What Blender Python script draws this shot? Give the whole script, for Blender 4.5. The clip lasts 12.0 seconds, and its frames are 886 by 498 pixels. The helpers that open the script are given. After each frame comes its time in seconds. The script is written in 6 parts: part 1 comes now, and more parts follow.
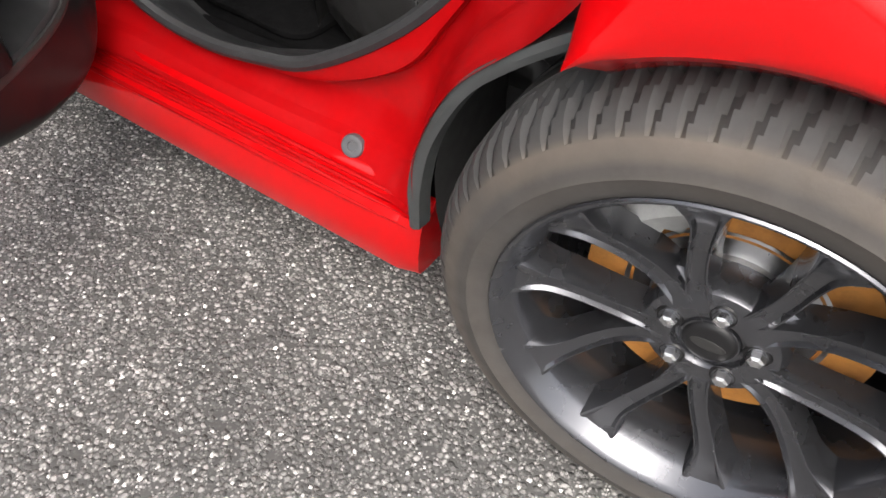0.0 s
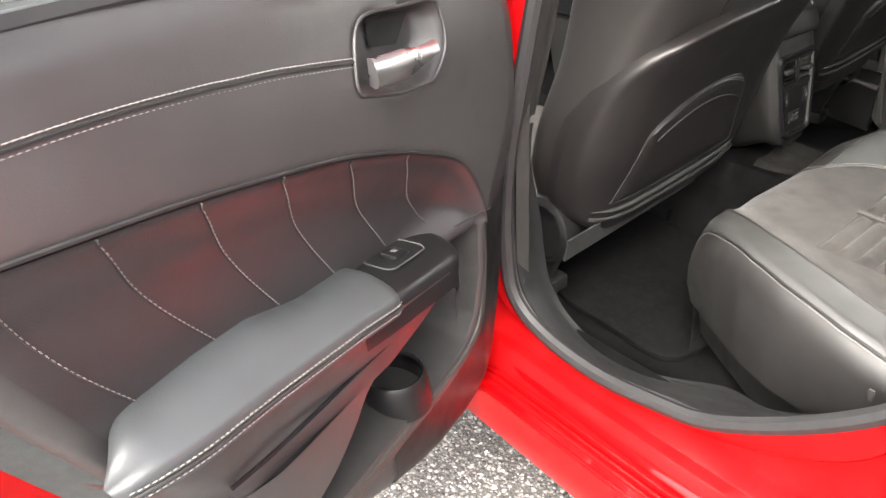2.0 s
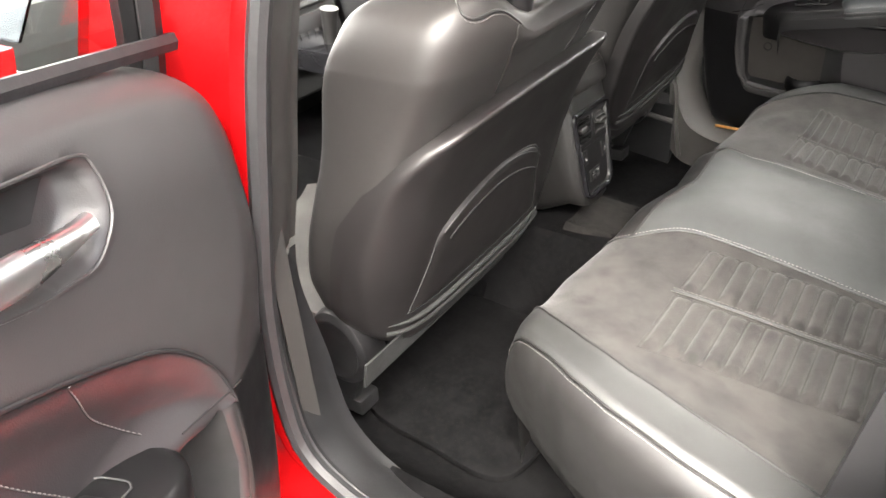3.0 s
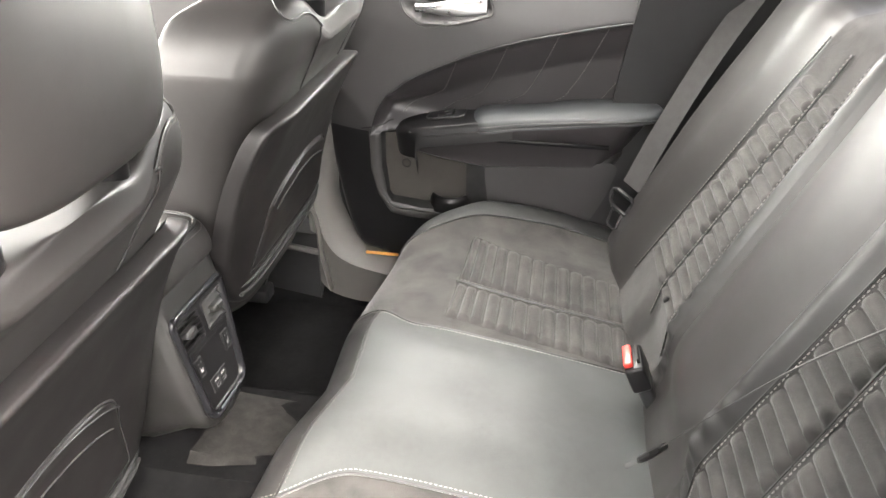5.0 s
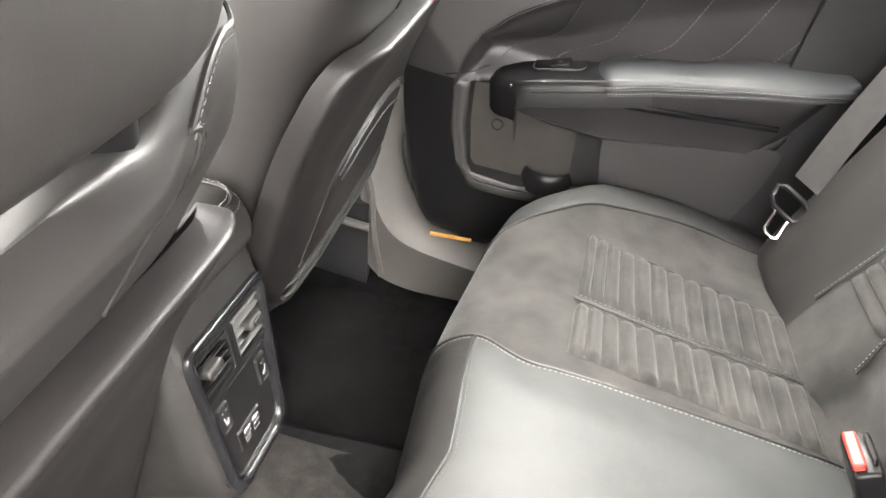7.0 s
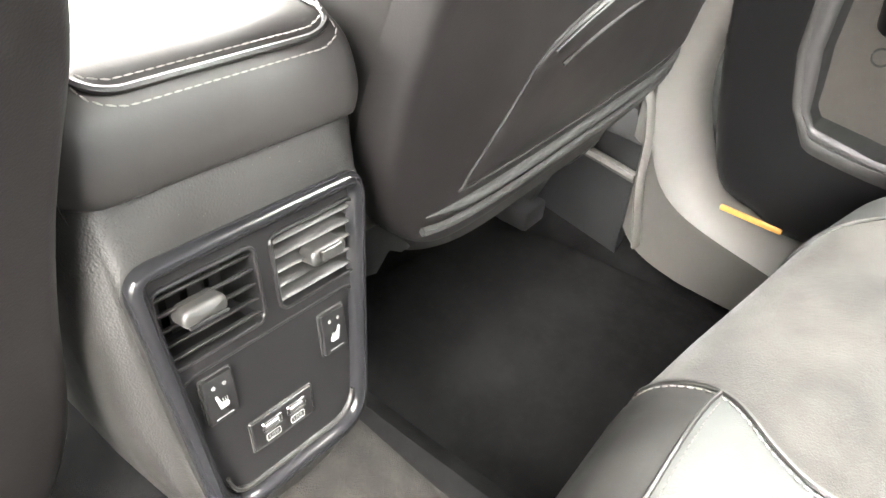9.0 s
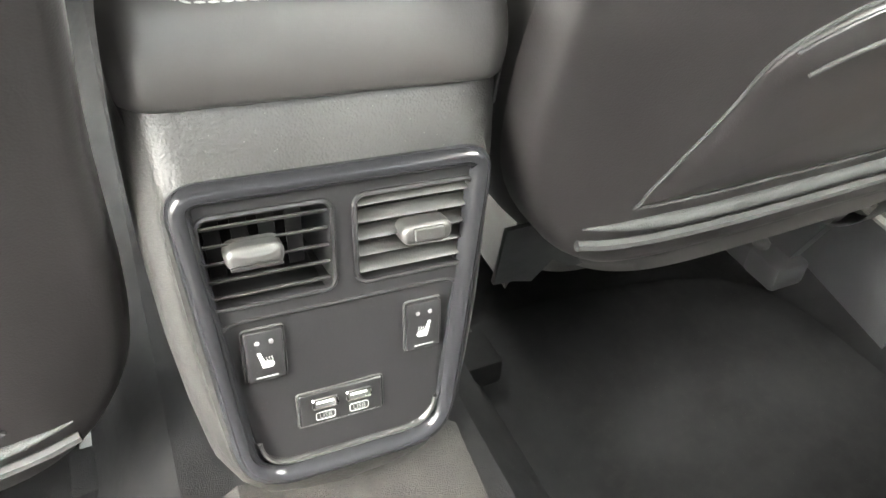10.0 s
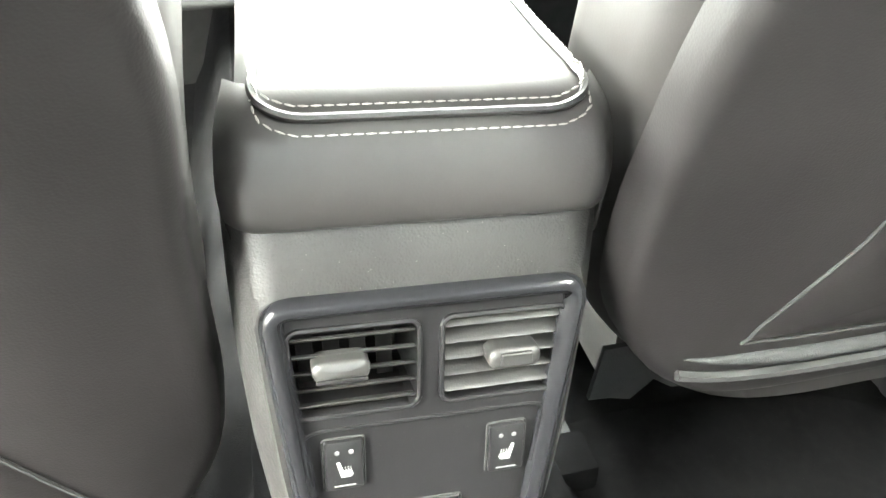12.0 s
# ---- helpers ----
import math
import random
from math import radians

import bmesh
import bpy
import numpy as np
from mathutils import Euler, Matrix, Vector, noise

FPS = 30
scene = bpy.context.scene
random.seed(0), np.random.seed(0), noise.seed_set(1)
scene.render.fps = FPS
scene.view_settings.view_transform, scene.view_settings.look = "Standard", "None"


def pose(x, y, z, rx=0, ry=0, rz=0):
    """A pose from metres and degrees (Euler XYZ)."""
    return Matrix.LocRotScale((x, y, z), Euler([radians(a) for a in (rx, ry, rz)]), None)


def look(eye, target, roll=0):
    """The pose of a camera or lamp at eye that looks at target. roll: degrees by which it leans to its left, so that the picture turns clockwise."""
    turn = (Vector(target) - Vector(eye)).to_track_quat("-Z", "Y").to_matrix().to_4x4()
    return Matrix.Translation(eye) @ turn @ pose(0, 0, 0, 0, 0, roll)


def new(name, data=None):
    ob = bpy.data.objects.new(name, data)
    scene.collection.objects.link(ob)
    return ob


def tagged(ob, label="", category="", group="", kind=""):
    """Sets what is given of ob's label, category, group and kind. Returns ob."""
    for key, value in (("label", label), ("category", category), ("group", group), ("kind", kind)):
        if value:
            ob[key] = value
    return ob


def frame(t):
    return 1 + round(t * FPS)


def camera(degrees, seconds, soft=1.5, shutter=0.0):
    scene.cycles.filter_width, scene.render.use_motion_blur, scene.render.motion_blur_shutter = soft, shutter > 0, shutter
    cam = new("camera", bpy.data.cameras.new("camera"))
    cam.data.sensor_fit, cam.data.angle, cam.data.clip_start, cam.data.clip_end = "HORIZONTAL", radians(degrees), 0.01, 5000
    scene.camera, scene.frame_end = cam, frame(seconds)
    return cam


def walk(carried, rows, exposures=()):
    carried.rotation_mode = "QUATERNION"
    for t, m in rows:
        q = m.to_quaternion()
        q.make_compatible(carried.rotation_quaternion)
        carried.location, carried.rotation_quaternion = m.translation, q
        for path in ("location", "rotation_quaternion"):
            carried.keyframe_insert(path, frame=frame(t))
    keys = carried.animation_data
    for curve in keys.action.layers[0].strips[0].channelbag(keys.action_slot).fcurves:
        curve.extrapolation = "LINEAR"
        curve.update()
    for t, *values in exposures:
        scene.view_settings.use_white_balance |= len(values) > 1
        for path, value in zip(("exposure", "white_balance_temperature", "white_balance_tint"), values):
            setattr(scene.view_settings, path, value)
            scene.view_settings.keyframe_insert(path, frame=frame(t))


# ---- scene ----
cam = camera(61.5, 12.0)
PATH = [
    (0, (-0.0530, -0.5790, 1.0550), (-0.6469, 0.5770, -0.4645), 4.13),
    (0.3, (-0.1290, -0.6010, 1.0855), (-1.0206, 0.4740, -0.3456), 4.11),
    (0.5, (-0.1649, -0.6150, 1.0944), (-1.2274, 0.3950, -0.2653), 3.74),
    (1, (-0.2327, -0.6390, 1.1236), (-1.5293, 0.2740, -0.0960), 1.55),
    (1.5, (-0.2794, -0.6260, 1.1416), (-1.6262, 0.3160, 0.0009), -1.77),
    (2, (-0.3521, -0.5810, 1.1574), (-1.6467, 0.4800, 0.0634), -3.97),
    (2.5, (-0.4202, -0.4710, 1.1675), (-1.5999, 0.7320, 0.0905), -4.72),
    (3, (-0.4593, -0.3070, 1.1661), (-1.4667, 1.0480, 0.0942), -4.30),
    (3.5, (-0.4813, -0.1820, 1.1651), (-1.2724, 1.3220, 0.1112), -3.12),
    (3.7, (-0.5064, -0.1300, 1.1659), (-1.2041, 1.4270, 0.1222), -2.47),
    (5.3, (-0.5753, 0.2030, 1.1840), (-0.7856, 1.9340, 0.2039), 1.46),
    (5.5, (-0.5999, 0.2380, 1.1788), (-0.7927, 1.9670, 0.1923), 1.88),
    (6, (-0.6334, 0.2750, 1.1829), (-0.8107, 1.9900, 0.1686), 2.84),
    (6.5, (-0.7119, 0.3550, 1.1399), (-0.9054, 2.0480, 0.0931), 3.99),
    (7, (-0.7552, 0.4600, 1.0488), (-0.9889, 2.1200, -0.0427), 6.06),
    (7.5, (-0.7725, 0.5160, 0.9600), (-1.1391, 2.1540, -0.1281), 6.04),
    (7.7, (-0.7791, 0.5290, 0.9433), (-1.1895, 2.1540, -0.1486), 6.00),
    (9.3, (-0.7539, 0.8230, 0.8281), (-1.8195, 1.9310, -0.4507), 4.66),
    (9.5, (-0.7511, 0.8480, 0.8183), (-1.9111, 1.8440, -0.4707), 4.54),
    (10, (-0.7463, 0.8830, 0.7986), (-2.1333, 1.5510, -0.4781), 2.75),
    (10.5, (-0.7458, 0.9030, 0.7816), (-2.2258, 1.3120, -0.5002), 1.62),
    (11, (-0.7483, 0.9070, 0.7754), (-2.2460, 1.2320, -0.5100), 1.29),
    (11.5, (-0.7532, 0.9040, 0.7850), (-2.2723, 1.2310, -0.4732), 0.87),
    (12, (-0.7615, 0.9030, 0.8224), (-2.3434, 1.2960, -0.3369), 0.10),
]
EXPOSURES = [(0, 1.52, 6500, 10), (0.5, 1.70, 6400, 10), (1.0, 2.16, 6300, 10), (1.5, 2.70, 6500, 10), (2.0, 3.22, 6800, 10), (2.5, 3.55, 6800, 10), (3.5, 4.0, 6800, 10), (6.0, 5.0, 6800, 10), (7.7, 5.25, 6800, 10), (9.3, 6.15, 6750, 6), (12.0, 6.45, 6600, 0)]
walk(cam, [(t, look(eye, target, roll)) for t, eye, target, roll in PATH], EXPOSURES)

# ---- world and light: a bright, overcast day ----
world = bpy.data.worlds.new("sky")
scene.world = world
world.use_nodes = True
_wn = world.node_tree.nodes
_sky = _wn.new("ShaderNodeTexSky")
_sky.sky_type, _sky.sun_disc = "NISHITA", False
_sky.sun_elevation, _sky.sun_rotation = radians(55), radians(154)
_sky.air_density, _sky.dust_density, _sky.ozone_density = 1.0, 6.0, 0.6
_cloud = _wn.new("ShaderNodeHueSaturation")
_cloud.inputs["Saturation"].default_value = 0.35
world.node_tree.links.new(_sky.outputs[0], _cloud.inputs["Color"])
world.node_tree.links.new(_cloud.outputs[0], _wn["Background"].inputs[0])
_wn["Background"].inputs[1].default_value = 0.15

sun_data = bpy.data.lights.new("sun", "SUN")
sun_data.energy, sun_data.angle, sun_data.color = 0.9, radians(50), (1.0, 0.96, 0.90)
sun = new("sun", sun_data)
sun.matrix_world = look((2.2, -4.5, 8), (0, 0, 0))


def window_light(name, eye, target, wide, high, watts):
    """Daylight coming in through one of the car's windows."""
    d = bpy.data.lights.new(name, "AREA")
    d.shape, d.size, d.size_y, d.energy, d.color = "RECTANGLE", wide, high, watts, (1.0, 0.98, 0.95)
    ob = new(name, d)
    ob.matrix_world = look(eye, target)
    return ob


window_light("windscreen_light", (-1.98, .95, 1.13), (-1.2, .95, .60), 1.15, .50, 3.20)
window_light("rear_window_light", (.36, .95, 1.14), (-.5, .95, .60), .95, .45, 0.10)
window_light("right_rear_window_light", (-.66, 1.61, 1.14), (-.66, 1.15, .62), .86, .30, 1.60)
window_light("right_front_window_light", (-1.62, 1.60, 1.10), (-1.5, .8, .75), .75, .26, 1.00)
window_light("left_front_window_light", (-1.62, .28, 1.10), (-1.5, 1.1, .75), .75, .26, 1.60)

# ---- tools ----
YC = 0.95
BENCH_Y = 0.937


def spline(pts, n, closed=False):
    """n points along a smooth curve through pts (n + 1 with both ends when open)."""
    p = [Vector(q) for q in pts]
    m = len(p)
    spans = m if closed else m - 1
    out = []
    for i in range(n if closed else n + 1):
        s = i * spans / n
        k = min(int(s), spans - 1)
        f = s - k
        if closed:
            a, b, c, d = p[(k - 1) % m], p[k % m], p[(k + 1) % m], p[(k + 2) % m]
        else:
            b, c = p[k], p[k + 1]
            a = p[k - 1] if k else b * 2 - c
            d = p[k + 2] if k + 2 < m else c * 2 - b
        out.append(0.5 * ((2 * b) + (c - a) * f + (2 * a - 5 * b + 4 * c - d) * f * f + (3 * b - a - 3 * c + d) * f ** 3))
    return out


def lerp_table(tab, x):
    for (x0, y0), (x1, y1) in zip(tab, tab[1:]):
        if x <= x1 or (x1, y1) == tab[-1]:
            f = max(0, min(1, (x - x0) / (x1 - x0)))
            return y0 + (y1 - y0) * f
    return tab[-1][1]


class Geo:
    """Vertices and faces that become one mesh."""

    def __init__(self):
        self.v, self.f = [], []

    def add(self, verts, faces):
        o = len(self.v)
        self.v += [Vector(p) for p in verts]
        self.f += [tuple(i + o for i in f) for f in faces]
        return self

    def moved(self, m):
        self.v = [m @ p for p in self.v]
        if m.to_3x3().determinant() < 0:
            self.f = [f[::-1] for f in self.f]
        return self


def grid(rows, wrap_u=False, wrap_v=False, cap=False):
    """A surface through rows of points; wrap_u closes each row, wrap_v joins last row to first; cap closes the ends of closed rows."""
    g = Geo()
    nv, nu = len(rows), len(rows[0])
    vs = [p for r in rows for p in r]
    fs = []
    for j in range(nv if wrap_v else nv - 1):
        for i in range(nu if wrap_u else nu - 1):
            a, b = j * nu + i, j * nu + (i + 1) % nu
            c, d = ((j + 1) % nv) * nu + (i + 1) % nu, ((j + 1) % nv) * nu + i
            fs.append((a, b, c, d))
    if cap:
        fs.append(tuple(reversed(range(nu))))
        fs.append(tuple((nv - 1) * nu + i for i in range(nu)))
    return g.add(vs, fs)


def slab(rows, off):
    """A sheet of rows with thickness: off is the vector from the seen face to the hidden face."""
    off = Vector(off)
    nv, nu = len(rows), len(rows[0])
    g = grid(rows)
    n = nv * nu
    back = [Vector(p) + off for r in rows for p in r]
    fs = [tuple(reversed([i + n for i in f])) for f in g.f]
    rim = [i for i in range(nu)] + [j * nu + nu - 1 for j in range(1, nv)] + [(nv - 1) * nu + i for i in range(nu - 2, -1, -1)] + [j * nu for j in range(nv - 2, 0, -1)]
    for k in range(len(rim)):
        a, b = rim[k], rim[(k + 1) % len(rim)]
        fs.append((b, a, a + n, b + n))
    g.v += back
    g.f += fs
    return g


def tube(path, r, n=8, closed=False, flat=1.0, up=(0, 0, 1)):
    """A round or flattened tube along a path; r may be a list."""
    p = [Vector(q) for q in path]
    rows = []
    up = Vector(up)
    for i, q in enumerate(p):
        a = p[i - 1] if (i or closed) else q
        b = p[(i + 1) % len(p)] if (i + 1 < len(p) or closed) else q
        t = (b - a).normalized()
        s = t.cross(up)
        if s.length < 1e-4:
            s = t.cross(Vector((1, 0, 0)))
        s.normalize()
        w = s.cross(t)
        rr = r[i] if isinstance(r, (list, tuple)) else r
        rows.append([q + s * (math.cos(2 * math.pi * k / n) * rr) + w * (math.sin(2 * math.pi * k / n) * rr * flat) for k in range(n)])
    return grid(rows, wrap_u=True, wrap_v=closed, cap=not closed)


def rbox(size, r=0.004, at=(0, 0, 0), m=None, seg=2):
    """A box with rounded edges."""
    bm = bmesh.new()
    bmesh.ops.create_cube(bm, size=1.0)
    for v in bm.verts:
        v.co = Vector((v.co.x * size[0], v.co.y * size[1], v.co.z * size[2]))
    if r:
        bmesh.ops.bevel(bm, geom=bm.edges[:], offset=min(r, min(size) * 0.49), segments=seg, affect="EDGES", profile=0.5)
    bm.verts.index_update()
    g = Geo().add([v.co + Vector(at) for v in bm.verts], [[v.index for v in f.verts] for f in bm.faces])
    bm.free()
    return g.moved(m) if m else g


def inset(pts, d):
    """A closed flat outline (2D) moved inwards by d, for anticlockwise outlines."""
    n = len(pts)
    out = []
    for i in range(n):
        a, b, c = Vector(pts[i - 1]), Vector(pts[i]), Vector(pts[(i + 1) % n])
        t = ((b - a).normalized() + (c - b).normalized())
        if t.length < 1e-6:
            t = c - b
        t.normalize()
        out.append(b + Vector((-t.y, t.x)) * d)
    return out


def area2(pts):
    return sum(pts[i - 1][0] * pts[i][1] - pts[i][0] * pts[i - 1][1] for i in range(len(pts))) / 2


def plate(outline, place, depth, edge=0.004, steps=3, dome=0.0):
    """A solid with a flat outline (2D points), its face at height 0 and its back at -depth; edge: rounding. place(a, b, h) gives the world point."""
    o = [Vector(p) for p in outline]
    if area2(o) < 0:
        o.reverse()
    rings = [[place(p.x, p.y, -depth) for p in o]]
    for k in range(steps + 1):
        t = math.pi / 2 * k / steps
        q = inset(o, edge * (1 - math.cos(t)))
        rings.append([place(p.x, p.y, -edge + edge * math.sin(t)) for p in q])
    if dome:
        c = sum(o, Vector((0, 0))) / len(o)
        base = inset(o, edge)
        for f in (0.75, 0.5, 0.25):
            rings.append([place(*(c + (p - c) * f), dome * (1 - f * f)) for p in base])
    return grid(rings, wrap_u=True, cap=True)


def rounded(w, h, r, cx=0.0, cy=0.0, n=5, taper=0.0):
    """A rounded rectangle as 2D points; taper narrows its lower end."""
    pts = []
    for sx, sy, a0 in ((1, 1, 0), (-1, 1, 90), (-1, -1, 180), (1, -1, 270)):
        for k in range(n + 1):
            a = radians(a0 + 90 * k / n)
            x, y = sx * (w / 2 - r) + r * math.cos(a), sy * (h / 2 - r) + r * math.sin(a)
            pts.append((cx + x * (1 - taper * (0.5 - y / h)), cy + y))
    return pts


def revolve(profile, n, axis_at, wob=None):
    """Turns a profile of (radius, y) round the wheel's axis, which runs along y."""
    rows = []
    for i in range(n):
        a = 2 * math.pi * i / n
        rows.append([Vector((axis_at[0] + (r + (wob(a, r, y) if wob else 0)) * math.cos(a), axis_at[1] + y, axis_at[2] + (r + (wob(a, r, y) if wob else 0)) * math.sin(a))) for r, y in profile])
    return grid(rows, wrap_v=True)


def stitches(path, size=0.0009, length=0.0045, gap=0.003, lift=(0, 0, 0)):
    """Thread seen as single short stitches along a path."""
    g = Geo()
    p = [Vector(q) + Vector(lift) for q in path]
    run = 0.0
    for a, b in zip(p, p[1:]):
        d = b - a
        ln = d.length
        if ln < 1e-6:
            continue
        t = d / ln
        s = t.cross(Vector((0.31, 0.2, 0.93))).normalized()
        w = s.cross(t)
        while run < ln:
            c0, c1 = a + t * run, a + t * min(run + length, ln + length)
            vs = []
            for c, k in ((c0, 0.5), (c0 + (c1 - c0) * 0.5, 1.0), (c1, 0.5)):
                vs += [c + (s * x + w * y) * size * k for x, y in ((1, 0), (0, 1), (-1, 0), (0, -1))]
            fs = [(4 * j + i, 4 * j + (i + 1) % 4, 4 * j + 4 + (i + 1) % 4, 4 * j + 4 + i) for j in (0, 1) for i in range(4)]
            g.add(vs, fs + [(3, 2, 1, 0), (8, 9, 10, 11)])
            run += length + gap
        run -= ln
    return g


def thing(name, at, label, category, group="", kind=""):
    ob = new(name)
    ob.empty_display_size = 0.05
    ob.matrix_world = Matrix.Translation(at)
    ob.matrix_basis = Matrix.Translation(at)
    return tagged(ob, label, category, group, kind)


def part(name, geo, material, parent=None, label="", sharp=38, smooth=True, m=None):
    """One mesh object out of a Geo (world places), under a thing or a part."""
    me = bpy.data.meshes.new(name)
    g = Geo().add(geo.v, geo.f)
    if m:
        g.moved(m)
    me.from_pydata([tuple(p) for p in g.v], [], g.f)
    me.validate()
    if smooth:
        me.polygons.foreach_set("use_smooth", [True] * len(me.polygons))
        me.set_sharp_from_angle(angle=radians(sharp))
    if material.name.endswith("glass"):
        bm = bmesh.new()
        bm.from_mesh(me)
        bmesh.ops.recalc_face_normals(bm, faces=bm.faces[:])
        bm.to_mesh(me)
        bm.free()
    me.materials.append(material)
    me.update()
    ob = new(name, me)
    if parent:
        ob.parent = parent
        top = parent
        while top.parent:
            top = top.parent
        ob.matrix_parent_inverse = top.matrix_basis.inverted() if parent == top else Matrix.Identity(4)
    if label:
        tagged(ob, label)
    return ob


def setting(name, geo, material, label, category, sharp=38):
    ob = part(name, geo, material, sharp=sharp)
    return tagged(ob, label, category, kind="structure")


def text_geo(words, size, place, thick=0.0003):
    """Letters of the built-in font as a thin solid; place(a, b, h) gives the world point."""
    cu = bpy.data.curves.new("letters", "FONT")
    cu.body, cu.size, cu.align_x, cu.align_y, cu.resolution_u = words, size, "CENTER", "CENTER", 2
    ob = bpy.data.objects.new("letters", cu)
    me = ob.to_mesh()
    g = Geo().add([place(v.co.x, v.co.y, thick) for v in me.vertices], [tuple(p.vertices) for p in me.polygons])
    ob.to_mesh_clear()
    bpy.data.objects.remove(ob)
    bpy.data.curves.remove(cu)
    return g

# ---- materials ----
def mat(name, color, rough=0.5, metal=0.0, vary=0.12, scale=6.0, grain=0.0, grain_scale=400.0, grain_kind="noise", coat=0.0, sheen=0.0, spec=0.5,
        rough_vary=0.08, second=None, second_amount=0.0, second_scale=3.0, dust=0.0):
    """A procedural surface: base colour varied at two scales, uneven gloss, and a fine relief."""
    m = bpy.data.materials.new(name)
    m.use_nodes = True
    nt = m.node_tree
    b = nt.nodes["Principled BSDF"]
    geo = nt.nodes.new("ShaderNodeNewGeometry")
    pos = geo.outputs["Position"]

    def tex(sc, detail=4.0):
        n = nt.nodes.new("ShaderNodeTexNoise")
        n.inputs["Scale"].default_value, n.inputs["Detail"].default_value = sc, detail
        nt.links.new(pos, n.inputs["Vector"])
        return n.outputs["Fac"]

    def ramp(fac, lo, hi, a, c):
        r = nt.nodes.new("ShaderNodeMapRange")
        for k, v in zip(("From Min", "From Max", "To Min", "To Max"), (lo, hi, a, c)):
            r.inputs[k].default_value = v
        nt.links.new(fac, r.inputs["Value"])
        return r.outputs["Result"]

    def mix(fac, a, c, blend="MIX"):
        x = nt.nodes.new("ShaderNodeMix")
        x.data_type, x.blend_type = "RGBA", blend
        if isinstance(fac, float):
            x.inputs["Factor"].default_value = fac
        else:
            nt.links.new(fac, x.inputs["Factor"])
        for sock, val in ((x.inputs["A"], a), (x.inputs["B"], c)):
            if isinstance(val, tuple):
                sock.default_value = (*val, 1.0)
            else:
                nt.links.new(val, sock)
        return x.outputs["Result"]

    big, fine = tex(scale), tex(scale * 14, 2.0)
    dark = tuple(c * (1 - vary) for c in color)
    lite = tuple(min(1.0, c * (1 + vary)) for c in color)
    col = mix(ramp(big, 0.35, 0.65, 0, 1), dark, lite)
    col = mix(ramp(fine, 0.3, 0.7, 0, 0.4), col, lite)
    if second:
        col = mix(ramp(tex(second_scale, 8.0), 0.45, 0.75, 0, second_amount), col, second)
    if dust:
        d = nt.nodes.new("ShaderNodeTexVoronoi")
        d.inputs["Scale"].default_value = 260
        nt.links.new(pos, d.inputs["Vector"])
        col = mix(ramp(d.outputs["Distance"], 0.04, 0.075, dust, 0.0), col, (0.45, 0.43, 0.4))
    nt.links.new(col, b.inputs["Base Color"])
    nt.links.new(ramp(tex(scale * 2.3), 0.3, 0.7, max(0.02, rough - rough_vary), min(1, rough + rough_vary)), b.inputs["Roughness"])
    b.inputs["Metallic"].default_value = metal
    b.inputs["Specular IOR Level"].default_value = spec
    b.inputs["Coat Weight"].default_value = coat
    b.inputs["Coat Roughness"].default_value = 0.06
    b.inputs["Sheen Weight"].default_value = sheen
    b.inputs["Sheen Roughness"].default_value = 0.4
    if grain:
        if grain_kind == "cells":
            v = nt.nodes.new("ShaderNodeTexVoronoi")
            v.feature = "SMOOTH_F1"
            v.inputs["Scale"].default_value = grain_scale
            nt.links.new(pos, v.inputs["Vector"])
            h = v.outputs["Distance"]
        else:
            h = tex(grain_scale, 3.0)
        bump = nt.nodes.new("ShaderNodeBump")
        bump.inputs["Strength"].default_value = grain
        bump.inputs["Distance"].default_value = 0.0012
        nt.links.new(h, bump.inputs["Height"])
        nt.links.new(bump.outputs["Normal"], b.inputs["Normal"])
    return m


RED = mat("red_paint", (0.37, 0.0007, 0.0018), 0.36, vary=0.05, scale=3, coat=0.85, spec=0.05)
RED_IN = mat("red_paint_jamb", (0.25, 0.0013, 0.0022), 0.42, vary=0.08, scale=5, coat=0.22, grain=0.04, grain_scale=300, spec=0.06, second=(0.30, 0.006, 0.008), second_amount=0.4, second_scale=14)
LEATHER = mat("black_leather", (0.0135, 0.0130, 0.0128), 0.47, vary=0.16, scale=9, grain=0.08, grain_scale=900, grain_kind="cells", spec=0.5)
LEATHER_SOFT = mat("soft_leather", (0.0175, 0.0162, 0.0158), 0.48, vary=0.16, scale=7, grain=0.03, grain_scale=900, grain_kind="cells", spec=0.45, rough_vary=0.03)
SUEDE = mat("grey_suede", (0.025, 0.0232, 0.0217), 0.95, vary=0.30, scale=14, grain=0.5, grain_scale=700, sheen=0.10, second=(0.008, 0.0074, 0.0070), second_amount=0.95, second_scale=19)
VINYL = mat("door_vinyl", (0.029, 0.0276, 0.0280), 0.42, vary=0.08, scale=5, grain=0.10, grain_scale=800, grain_kind="cells", spec=0.5)
PLASTIC = mat("grained_plastic", (0.0105, 0.0100, 0.0096), 0.46, vary=0.12, scale=8, grain=0.25, grain_scale=900, grain_kind="cells", dust=0.25)
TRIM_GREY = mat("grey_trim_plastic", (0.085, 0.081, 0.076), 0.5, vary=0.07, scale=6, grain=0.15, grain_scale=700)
TRIM_DARK = mat("dark_trim_plastic", (0.011, 0.011, 0.0118), 0.50, vary=0.12, scale=8, grain=0.2, grain_scale=600)
RUBBER = mat("black_rubber", (0.013, 0.013, 0.014), 0.60, vary=0.15, scale=20, grain=0.15, grain_scale=300)
CARPET = mat("dark_carpet", (0.0048, 0.0048, 0.0051), 0.98, vary=0.35, scale=30, grain=1.0, grain_scale=1500, spec=0.0, second=(0.010, 0.0097, 0.0095), second_amount=0.6, second_scale=90, dust=0.05)
